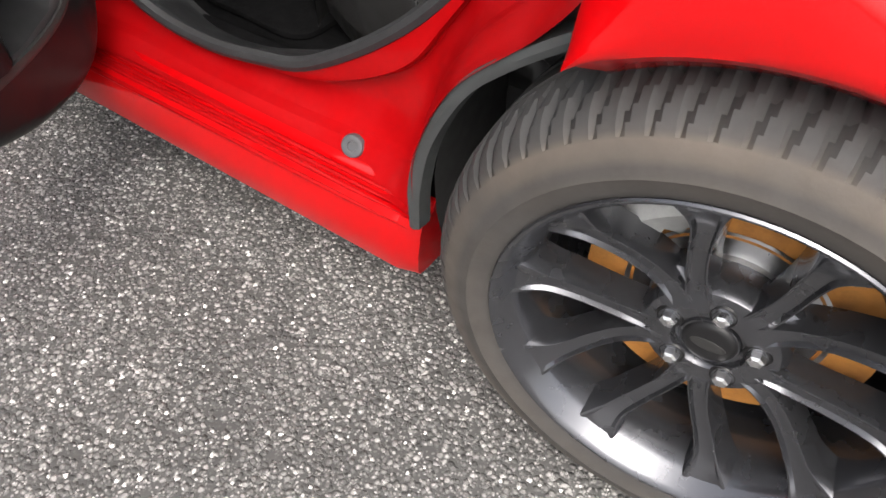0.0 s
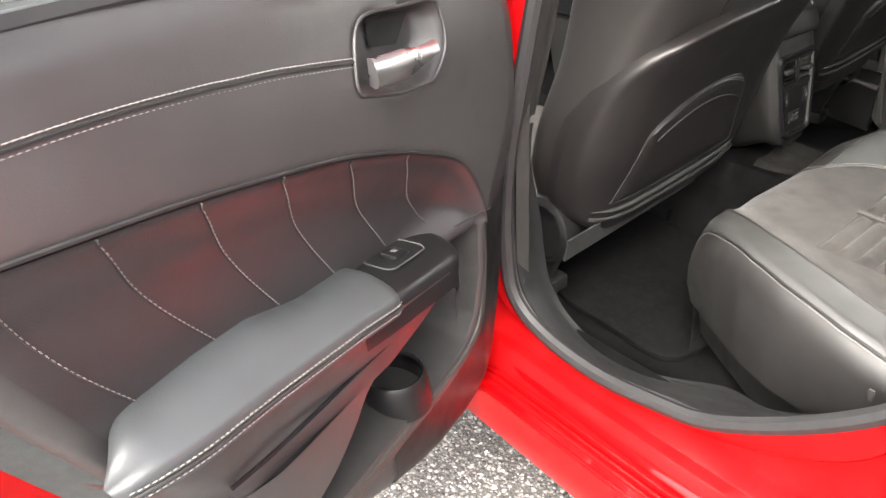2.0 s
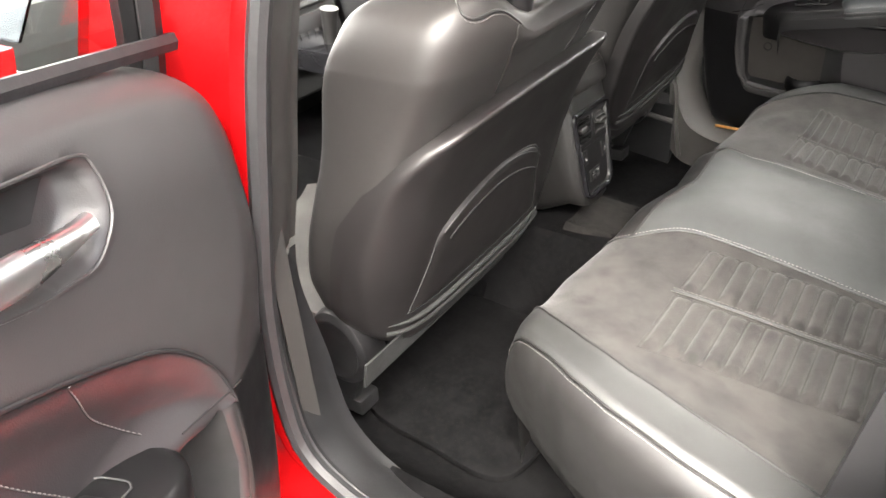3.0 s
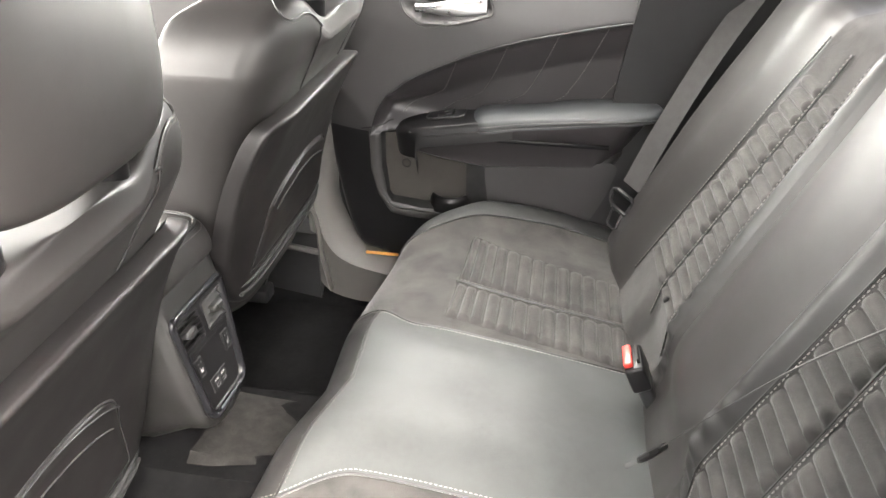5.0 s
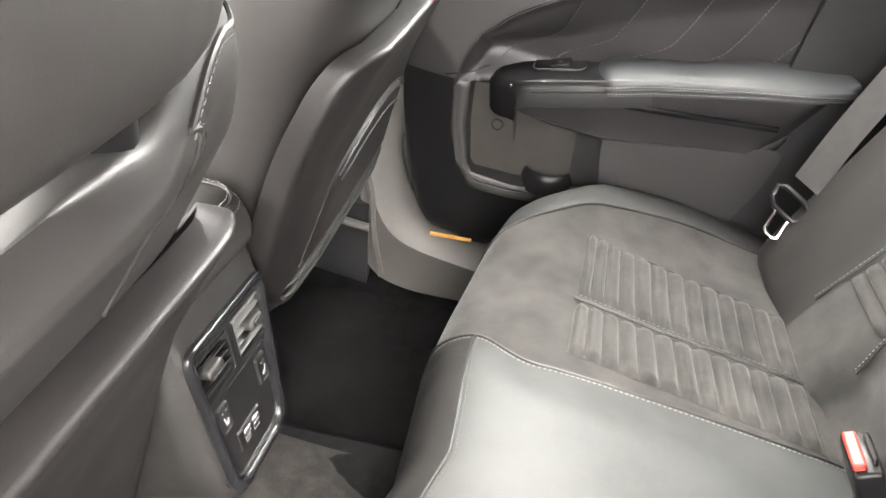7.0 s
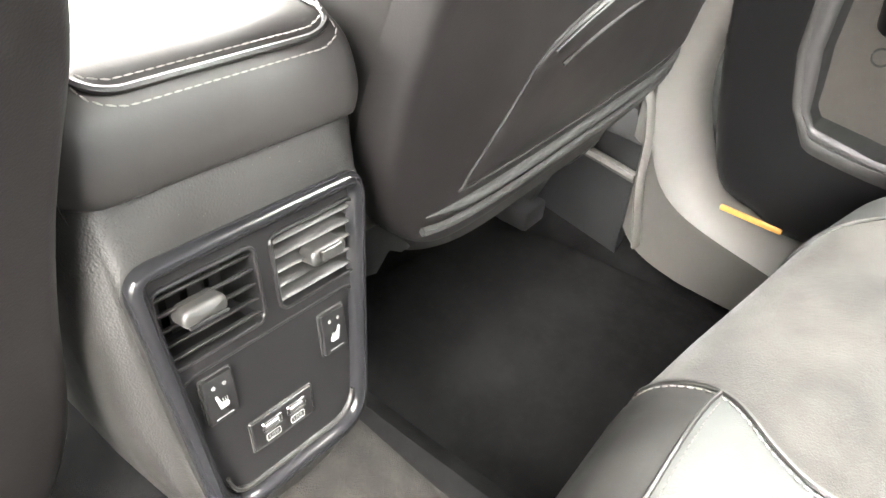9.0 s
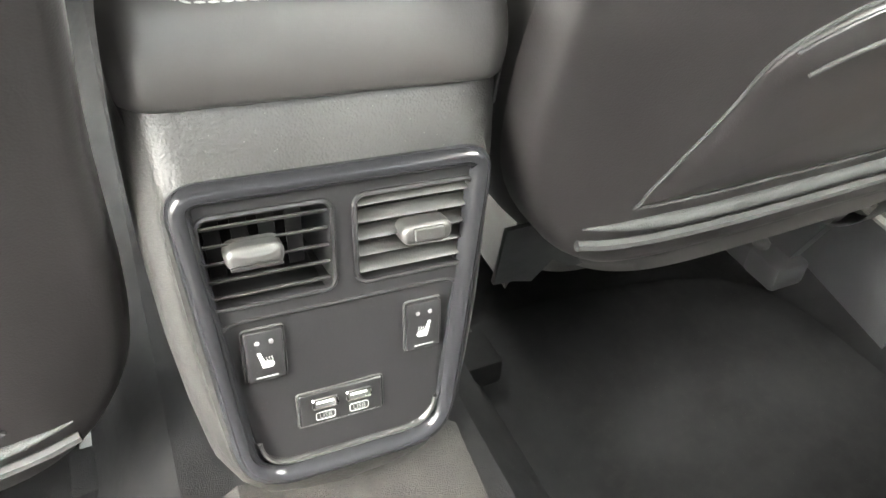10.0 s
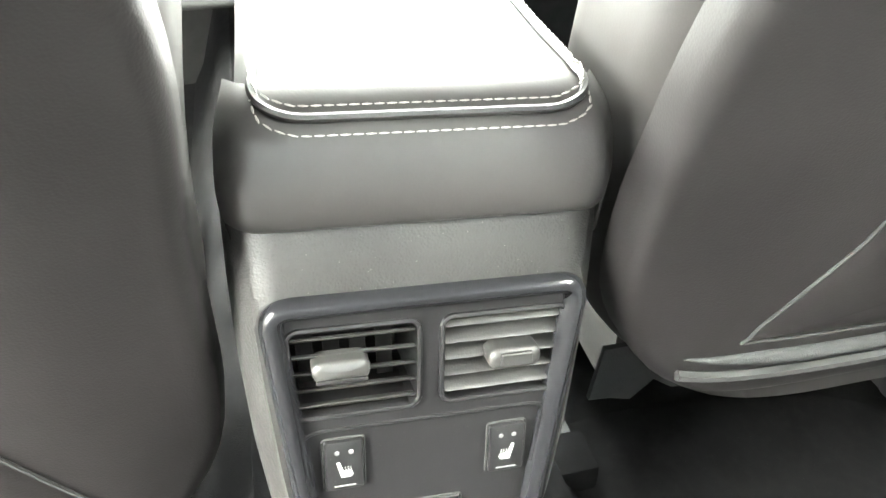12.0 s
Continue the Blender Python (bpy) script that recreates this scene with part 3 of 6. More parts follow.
def grommet():
    ax = Matrix.Translation((-.576, .112, .284)) @ Euler((radians(62), 0, radians(8))).to_matrix().to_4x4()
    g = Geo()
    prof = [(.0, .002), (.007, .002), (.008, .0045), (.013, .0055), (.0175, .004), (.019, .0), (.019, -.006)]
    rows = [[Vector((r * math.cos(t), r * math.sin(t), h)) for t in [k * 2 * math.pi / 24 for k in range(24)]] for r, h in prof]
    return grid(rows, wrap_u=True).moved(ax)


part("sill_plug", grommet(), GROMMET, car, "round grey rubber plug in the red sill")


def screw_at(p, n, r):
    n = Vector(n).normalized()
    m = Matrix.Translation(p) @ n.to_track_quat("Z", "Y").to_matrix().to_4x4()
    prof = [(0, .4), (.55, .4), (.8, .25), (1, 0), (1, -.5)]
    rows = [[Vector((q * r * math.cos(t), q * r * math.sin(t), h * r)) for t in [k * math.pi / 6 for k in range(12)]] for q, h in prof]
    return grid(rows, wrap_u=True).moved(m)


part("striker", rbox((.012, .03, .05), .004, (-.30, .10, .66)), STEEL, car, "bare steel door striker loop")
part("scuff_clip", rbox((.008, .004, .018), .002, (-.524, .203, .495)), TRIM_DARK, car, "small grey plastic clip")

# ---- roof, screens and the closed front of the cabin ----
def roof_shell(body):
    rows = []
    for k in range(13):
        f = k / 12
        x = -1.75 + 1.85 * f
        crown = .05 * (1 - (2 * f - 1) ** 2)
        rows.append([Vector((x, .30 + 1.3 * j / 12, 1.285 + crown + .05 * (1 - ((j - 6) / 6) ** 2))) for j in range(13)])
    part("headliner", slab(rows, (0, 0, .02)), HEADLINER, body, "pale woven headliner")
    part("roof", slab([[p + Vector((0, 0, .03)) for p in r] for r in rows], (0, 0, .012)), RED, body, "bright red roof panel")


roof_shell(car)
for sy in (0, 1):
    mm = MIRROR_Y if sy else None
    part("pillar_inner_cover", slab([[Vector((-1.27 + .19 * i / 5, .235 + .24 * max(0, z - .75) - .03 * ((i - 2.5) / 2.5) ** 2, z)) for i in range(6)] for z in [.22 + 1.06 * k / 12 for k in range(13)]], (0, -.03, 0)), PILLAR, car, "grey plastic inner cover of the middle pillar", m=mm)
    part("quarter_trim", slab([[Vector((-.44 - .10 * sy * (1 - i / 6) * max(0.0, 1 - max(0.0, j - 2.5) / 1.5) + .5 * i / 6 + .12 * (j / 8 - .5), .30 + .18 * max(0, j / 8 - .6), .2 + .95 * j / 8)) for i in range(7)] for j in range(9)], (0, -.02, 0)), TRIM_DARK, car, "dark rear quarter trim", m=mm)
    if sy:
        part("pillar_base_cover", slab([[Vector((-1.30 + .25 * i / 6, .335 - .03 * (1 - i / 6), .21 + (.165 + .01 * i / 6) * j / 6)) for i in range(7)] for j in range(7)], (0, -.08, 0)), TRIM_DARK, car, "dark plastic cover at the pillar foot", m=mm)
    rid = [Vector((-1.066, .338, .462)), Vector((-1.052, .340, .445)), Vector((-1.042, .343, .40)), Vector((-1.038, .344, .34)), Vector((-1.020, .345, .25))]
    if sy:
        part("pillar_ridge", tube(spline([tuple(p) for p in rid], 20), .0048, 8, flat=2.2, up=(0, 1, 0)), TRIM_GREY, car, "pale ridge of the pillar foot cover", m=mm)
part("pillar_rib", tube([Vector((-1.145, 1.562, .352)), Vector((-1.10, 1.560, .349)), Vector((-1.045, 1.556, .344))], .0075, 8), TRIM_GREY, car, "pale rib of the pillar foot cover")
o = spline([(-1.0, 1.615, .80), (-1.005, 1.61, .56), (-1.012, 1.605, .48), (-.995, 1.60, .415), (-.962, 1.60, .362), (-.905, 1.60, .335), (-.80, 1.60, .33), (-.66, 1.60, .36)], 48)
i = spline([(-1.062, 1.575, .80), (-1.056, 1.57, .57), (-1.05, 1.565, .46), (-1.03, 1.56, .375), (-.985, 1.558, .325), (-.885, 1.556, .30), (-.78, 1.556, .29), (-.62, 1.556, .33)], 48)
rows = [[p + Vector((0, .03, 0)) for p in o], o, [p * .75 + q * .25 + Vector((0, -.012, 0)) for p, q in zip(o, i)], [p * .3 + q * .7 + Vector((0, -.008, 0)) for p, q in zip(o, i)], i, [q + Vector((-.006, .006, -.012)) for q in i], [Vector((q.x - .012, q.y + .01, min(q.z - .04, .21 + (q.z - .30) * .5))) for q in i]]
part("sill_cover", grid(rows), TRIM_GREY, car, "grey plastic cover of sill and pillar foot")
# thin amber strip in place of a highlight streak, no lamp or trim
part("sill_glint", rbox((.075, .005, .007), .002, (-.90, 1.566, .350)), GLINT_WARM, car, "small amber strip standing in for a highlight on the sill")


def screen(body, pts, name, label, pane=GLASS):
    a, b, c, d = [Vector(p) for p in pts]
    rows = [[(a + (b - a) * i / 10) * (1 - j / 10) + (d + (c - d) * i / 10) * (j / 10) for i in range(11)] for j in range(11)]
    n = (b - a).cross(d - a).normalized() * .005
    ob = part(name, slab(rows, n), pane, body, label)
    ob.visible_shadow = pane != GLASS
    return ob


screen(car, ((-2.35, .25, .95), (-2.35, 1.65, .95), (-1.78, 1.52, 1.30), (-1.78, .38, 1.30)), "windscreen", "clear laminated windscreen glass")
screen(car, ((.75, .40, 1.0), (.75, 1.50, 1.0), (.12, 1.45, 1.30), (.12, .45, 1.30)), "rear_window", "dark tinted rear window glass", PRIVACY)
part("parcel_shelf", slab([[Vector((-.08 + .85 * i / 4, .3 + 1.3 * j / 4, .985)) for i in range(5)] for j in range(5)], (0, 0, -.02)), DASH, car, "dark parcel shelf behind the bench")
for sy in (0, 1):
    mm = MIRROR_Y if sy else None
    part("front_door_skin", slab([[Vector((-2.25 + 1.03 * i / 8, -.035 + .09 * (abs(j - 4) / 8) ** 2 * 4 * .5, .25 + .72 * j / 8)) for i in range(9)] for j in range(9)], (0, .03, 0)), RED, car, "closed bright red front door", m=mm)
    part("front_door_card", slab([[Vector((-2.25 + 1.0 * i / 8, .16, .25 + .62 * j / 8)) for i in range(9)] for j in range(9)], (0, -.02, 0)), VINYL, car, "black front door card", m=mm)
    hand = spline([(-1.40, -.030, .925), (-1.395, -.058, .928), (-1.36, -.068, .930), (-1.30, -.068, .935), (-1.265, -.058, .937), (-1.26, -.030, .938)], 24)
    part("front_door_handle", tube(hand, [.011] + [.013] * 23 + [.011], 10, flat=1.2), RED, car, "bright red pull handle", m=mm)
    part("windscreen_pillar", tube([(-2.35, .12, .93), (-2.05, .24, 1.15), (-1.76, .33, 1.31)], .045, 8), RED, car, "red front roof pillar", m=mm)
    part("front_roof_rail", tube([(-1.76, .33, 1.31), (-1.4, .33, 1.335), (-.95, .32, 1.335)], .045, 8), RED, car, "red roof rail", m=mm)
    g = slab([[Vector((-2.2 + .95 * i / 6, .06 + .22 * j / 6, .965 + .32 * j / 6)) for i in range(7)] for j in range(7)], (0, .004, 0))
    ob = part("front_door_glass", g, GLASS, car, "clear front door glass", m=mm)
    ob.visible_shadow = False
part("hood", slab([[Vector((-3.6 + 1.3 * i / 8, .1 + 1.7 * j / 8, .80 + .14 * i / 8 + .04 * (1 - ((j - 4) / 4) ** 2))) for i in range(9)] for j in range(9)], (0, 0, -.02)), RED, car, "bright red bonnet")

# ---- cabin floor ----
def floor_z(x, y):
    """Footwells with the tunnel between them."""
    d = abs(y - YC)
    t = max(0.0, min(1.0, (.20 - d) / .10))
    t = t * t * (3 - 2 * t)
    edge = max(0.0, min(1.0, (d - .58) / .10))
    top = .375 + .03 * max(0, (-x - 1.0))
    return .205 + (top - .205) * t + .07 * edge * edge


rows = [[Vector((x, .22 + 1.46 * j / 60, floor_z(x, .22 + 1.46 * j / 60))) for j in range(61)] for x in [-2.3 + 1.75 * k / 40 for k in range(41)]]
part("carpet", slab(rows, (0, 0, -.02)), CARPET, car, "dark grey cabin carpet")
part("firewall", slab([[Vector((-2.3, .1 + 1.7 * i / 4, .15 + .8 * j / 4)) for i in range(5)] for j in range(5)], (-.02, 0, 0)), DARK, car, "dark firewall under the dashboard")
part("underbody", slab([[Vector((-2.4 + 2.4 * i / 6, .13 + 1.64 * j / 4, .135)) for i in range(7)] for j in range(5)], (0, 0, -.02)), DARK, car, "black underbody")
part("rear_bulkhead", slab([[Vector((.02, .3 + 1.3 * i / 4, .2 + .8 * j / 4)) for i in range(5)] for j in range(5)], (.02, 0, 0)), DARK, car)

# ---- the rear wheel ----
def smooth_step(t):
    t = max(0.0, min(1.0, t))
    return t * t * (3 - 2 * t)


def build_wheel():
    prof = [(.238, .16), (.262, .172), (.300, .176), (.325, .168), (.340, .148), (.346, .12), (.347, .10), (.338, .097), (.338, .088), (.347, .085), (.348, .05), (.339, .047), (.339, .038), (.348, .035), (.347, .005),
            (.343, -.018), (.336, -.036), (.326, -.050), (.316, -.058), (.300, -.066), (.285, -.069), (.279, -.0715), (.274, -.069), (.262, -.066), (.255, -.063), (.250, -.059), (.243, -.050), (.238, -.03)]

    def blocks(a, r, y):
        s = 0.0
        if r > .325 and (y < .03 or y > .10):
            k = (a * 74 / (2 * math.pi) + y * 9) % 1.0
            s = -.007 if k < .2 else 0.0
        return s
    rim_prof = [(.252, -.056), (.2525, -.063), (.2505, -.0655), (.2475, -.0645), (.241, -.057), (.237, -.049), (.229, -.040), (.224, -.03), (.218, .0), (.214, .05), (.212, .15), (.225, .165)]
    w = part("wheel", revolve(rim_prof, 96, HUB), GRAPHITE, car, "rear wheel with graphite alloy rim and dusty tyre")
    part("tyre", revolve(prof, 444, HUB, blocks), TYRE, w, "black tyre with brown dust on its sidewall", sharp=25)
    # five arms rooted between the nuts, each forking into two slim spokes with raised edges
    for k in range(5):
        a0 = radians(90 + 72 * k)
        for s in (-1, 1):
            rows = []
            for i in range(25):
                f = i / 24
                r = .052 + .187 * f
                a = a0 + s * radians(27.5 - 10.8 * smooth_step(f / .85))
                half = .0165 - .0035 * math.sin(min(1, f / .8) * math.pi) + .017 * smooth_step((f - .70) / .30) ** 1.5
                y = -.004 - .042 * f ** 1.8 + .005 * math.sin(f * math.pi)
                deep = .036 + .010 * f
                dip = .0045 * smooth_step(f / .3) * smooth_step((1 - f) / .25) + .0005
                rad, tan = Vector((math.cos(a), 0, math.sin(a))), Vector((-math.sin(a), 0, math.cos(a)))
                c = HUB + rad * r
                sec = [(-1.25, deep), (-1.12, .018), (-1.0, .005), (-.90, -.0005), (-.76, -.001), (-.56, dip), (0, dip * 1.25), (.56, dip), (.76, -.001), (.90, -.0005), (1.0, .005), (1.12, .018), (1.25, deep)]
                rows.append([c + tan * (half * q) + Vector((0, y + d, 0)) for q, d in sec])
            part("spoke", grid(rows, wrap_u=True, cap=True), GRAPHITE, w, sharp=24)
        # web filling the fork near the hub
        b0 = a0 + radians(36)
        rows = []
        for i in range(9):
            f = i / 8
            r = .050 + .062 * f
            rad, tan = Vector((math.cos(b0), 0, math.sin(b0))), Vector((-math.sin(b0), 0, math.cos(b0)))
            wide_at = .020 - .004 * f
            sink = .004 + .016 * f ** 2.5
            rows.append([HUB + rad * (r - .010 * f * (1 - abs(q))) + tan * (wide_at * q) + Vector((0, -.006 + sink * (1 - .5 * abs(q)) + d, 0)) for q, d in ((-1, .03), (-1, .002), (-.5, .001), (0, .0), (.5, .001), (1, .002), (1, .03))])
        part("spoke_web", grid(rows, wrap_u=True, cap=True), GRAPHITE, w, sharp=30)
    hubp = [(.0, .0), (.034, .0), (.036, .004), (.040, .004), (.044, -.004), (.062, -.005), (.078, .000), (.086, .012), (.088, .05)]
    part("hub_face", revolve(hubp, 60, HUB), GRAPHITE, w)
    part("hub_cap", revolve([(0, -.006), (.024, -.0055), (.030, -.003), (.033, .002), (.033, .01)], 48, HUB), SATIN, w, "round black hub cap")
    cap = lambda a, b, h: HUB + Vector((a, -.0065 - h, b))
    part("emblem", plate([(.021 * math.cos(t), .0085 * math.sin(t)) for t in [k * .2618 for k in range(24)]], cap, .001, .0006, 2, .0006), KNOB, w, "plain silver emblem shape")
    for k in range(5):
        a = radians(90 + 72 * k)
        c = HUB + Vector((.0535 * math.cos(a), 0, .0535 * math.sin(a)))
        rows = []
        for r, y in ((.0105, .01), (.0105, -.010), (.0095, -.0135), (.006, -.0155), (.0, -.016)):
            rows.append([c + Vector((r * math.cos(t), y, r * math.sin(t))) for t in [j * math.pi / 3 + .3 for j in range(6)]])
        part("lug_nut", grid(rows, wrap_u=True), SATIN_CHROME, w, "chrome lug nut", sharp=20)
        part("lug_well", revolve([(.0125, -.0045), (.0150, -.0052), (.0165, -.003)], 20, c), SATIN, w)
    part("brake_disc", revolve([(.06, .062), (.110, .062), (.112, .056), (.172, .056), (.172, .09), (.09, .09)], 72, HUB), RUST, w, "brake disc with orange surface rust")
    part("disc_hat", revolve([(.0, .03), (.078, .03), (.086, .036), (.089, .054), (.112, .057), (.122, .0545)], 60, HUB), STEEL, w, "bare steel disc hat")
    cal = []
    for i in range(9):
        a = radians(146 - 3.6 * i)
        rad = Vector((math.cos(a), 0, math.sin(a)))
        sw = .010 * math.sin(i * 1.9)
        cal.append([HUB + rad * r + Vector((0, y, 0)) for r, y in ((.140 + sw * .4, .030), (.165, .022), (.186 + sw * .4, .03), (.19, .12), (.140, .12))])
    part("brake_caliper", grid(cal, wrap_u=True, cap=True), CLAY, w, "grey cast brake caliper", sharp=25)
    part("valve_stem", tube([HUB + Vector((.196, -.045, -.12)), HUB + Vector((.19, -.062, -.118))], .004, 8), CHROME, w)
    return w


build_wheel()

# ---- rear doors: u runs back from the hinge, w inwards, z up ----
HINGE = Vector((-1.193, .199, 0))
OPEN = radians(-70)
DOOR_L = Matrix.Translation(HINGE) @ Matrix.Rotation(OPEN, 4, "Z") @ Matrix(((1, 0, 0, 0), (0, 1, 0, 0), (.05, 0, 1, -.02), (0, 0, 0, 1)))
DOOR_R = MIRROR_Y @ Matrix.Translation(HINGE)


def smooth(t):
    t = max(0.0, min(1.0, t))
    return t * t * (3 - 2 * t)


def card_edge(n=150):
    """Outline of the trim card in u, z."""
    return [(p.x, p.y) for p in spline([(u, z, 0) for u, z in (
        (.072, .73), (.086, .62), (.108, .53), (.140, .42), (.185, .342), (.262, .302), (.34, .298), (.425, .312), (.571, .370), (.664, .432), (.728, .502), (.770, .577), (.815, .672), (.853, .757), (.893, .85), (.93, .94),
        (.945, 1.008), (.87, 1.030), (.72, 1.030), (.58, 1.020), (.42, 1.006), (.28, .993), (.17, .975), (.10, .945), (.075, .90), (.070, .82))], n, closed=True)]


def card_face(u, z):
    """How far the card stands inwards."""
    w = .112 + .012 * math.sin(max(0, min(1, (z - .25) / .7)) * math.pi)
    w -= .30 * max(0.0, (.235 - .10 * smooth((z - .60) / .2) - u)) ** 1.15
    if z > .86:
        w -= .55 * (z - .86) ** 1.6
    return w


INS_TOP = spline([(.222, .625, 0), (.236, .675, 0), (.262, .718, 0), (.305, .758, 0), (.40, .803, 0), (.50, .838, 0), (.60, .862, 0), (.70, .882, 0), (.79, .896, 0), (.86, .906, 0), (.95, .917, 0)], 60)
INS_BOT = spline([(.232, .628, 0), (.27, .630, 0), (.33, .618, 0), (.42, .604, 0), (.50, .600, 0), (.60, .600, 0), (.70, .602, 0), (.775, .61, 0), (.83, .66, 0), (.90, .78, 0), (.96, .87, 0)], 60)


def inside(pt, poly):
    x, y = pt
    hit = False
    for i in range(len(poly)):
        (x1, y1), (x2, y2) = poly[i - 1], poly[i]
        if (y1 > y) != (y2 > y) and x < (x2 - x1) * (y - y1) / (y2 - y1) + x1:
            hit = not hit
    return hit


def dist_poly(pt, poly):
    p = Vector(pt)
    best = 9.0
    for i in range(len(poly)):
        a, b = Vector(poly[i - 1]), Vector(poly[i])
        d = b - a
        t = max(0, min(1, (p - a).dot(d) / max(d.length_squared, 1e-9)))
        best = min(best, (p - a - d * t).length)
    return best




CARD_EDGE = card_edge()
INSERT = [(p.x, p.y) for p in INS_TOP] + [(p.x, p.y) for p in reversed(INS_BOT)]
POCKET = [(.240, .640), (.240, .555), (.258, .485), (.292, .454), (.37, .441), (.465, .441), (.64, .445), (.675, .490), (.618, .512), (.572, .542), (.545, .575), (.522, .60), (.40, .625), (.32, .640)]
CUP = [(.300, .945), (.288, .93), (.294, .893), (.328, .866), (.36, .866), (.40, .871), (.445, .883), (.467, .893), (.459, .925), (.444, .948), (.420, .956), (.36, .951)]


def card_w(u, z):
    """Depth of the card with its recesses."""
    w = card_face(u, z)
    e = dist_poly((u, z), CARD_EDGE)
    w -= .05 * (1 - math.sqrt(max(0.0, 1 - (1 - min(1, e / .035)) ** 2))) if e < .035 else 0
    if inside((u, z), INSERT):
        d = dist_poly((u, z), INSERT)
        top = smooth((z - .60) / .25)
        w -= smooth(d / .010) * .008 + smooth(d / .07) * .040 * (1 - .5 * top)
    if inside((u, z), POCKET):
        d = dist_poly((u, z), POCKET)
        w -= smooth(d / .036) * .078
    if inside((u, z), CUP):
        d = dist_poly((u, z), CUP)
        w -= smooth(d / .016) * (.020 + .02 * smooth((u - .26) / .1))
    return max(w, .044)


def clamp_to(p, poly):
    """The point itself inside the outline, else the outline's nearest point."""
    if inside(tuple(p), poly):
        return Vector(p)
    best, near = 9.0, Vector(p)
    for i in range(len(poly)):
        a, b = Vector(poly[i - 1]), Vector(poly[i])
        e = b - a
        q = a + e * max(0, min(1, (Vector(p) - a).dot(e) / max(e.length_squared, 1e-9)))
        if (q - Vector(p)).length < best:
            best, near = (q - Vector(p)).length, q
    return near


def field(poly, fn, step=.0075):
    """A surface over a flat outline: a square field clipped to the outline and drawn onto it."""
    us, zs = [p[0] for p in poly], [p[1] for p in poly]
    u0, z0 = min(us) - step, min(zs) - step
    nu, nz = int((max(us) - u0) / step) + 2, int((max(zs) - z0) / step) + 2
    keep = {}
    for j in range(nz):
        for i in range(nu):
            keep[i, j] = inside((u0 + i * step, z0 + j * step), poly)
    g = Geo()
    ids = {}
    vs, fs = [], []
    fine = [Vector(p) for p in poly]

    def snap(p):
        best, bq = 9.0, p
        for k in range(len(fine)):
            a, b = fine[k - 1], fine[k]
            d = b - a
            t = max(0, min(1, (p - a).dot(d) / max(d.length_squared, 1e-9)))
            q = a + d * t
            if (p - q).length < best:
                best, bq = (p - q).length, q
        return bq

    def vid(i, j):
        if (i, j) not in ids:
            p = Vector((u0 + i * step, z0 + j * step))
            if not keep[i, j]:
                p = snap(p)
            ids[i, j] = len(vs)
            vs.append(Vector((p.x, fn(p.x, p.y), p.y)))
        return ids[i, j]
    for j in range(nz - 1):
        for i in range(nu - 1):
            c = [(i, j), (i + 1, j), (i + 1, j + 1), (i, j + 1)]
            if sum(keep[q] for q in c) >= 2 or (keep[c[0]] or keep[c[1]] or keep[c[2]] or keep[c[3]]):
                fs.append([vid(*q) for q in c][::-1])
    return g.add(vs, fs)


def settle_closed(g):
    """The closed door's card sits further back along the opening than the open one's."""
    out = Geo().add(g.v, g.f)
    for p in out.v:
        u, z = p.x, p.z
        upper = smooth((z - .68) / .06)
        front = 1 - smooth((u - .24) / .08)
        p.x += .010 + .040 * max(upper * (1 - smooth((u - .75) / .2)), front) + .022 * (1 - smooth((u - .08) / .12))
        p.z += -.012 * upper + .02 * smooth((.50 - z) / .05) * (1 - smooth((u - .5) / .1)) * smooth((u - .18) / .06)
    return out


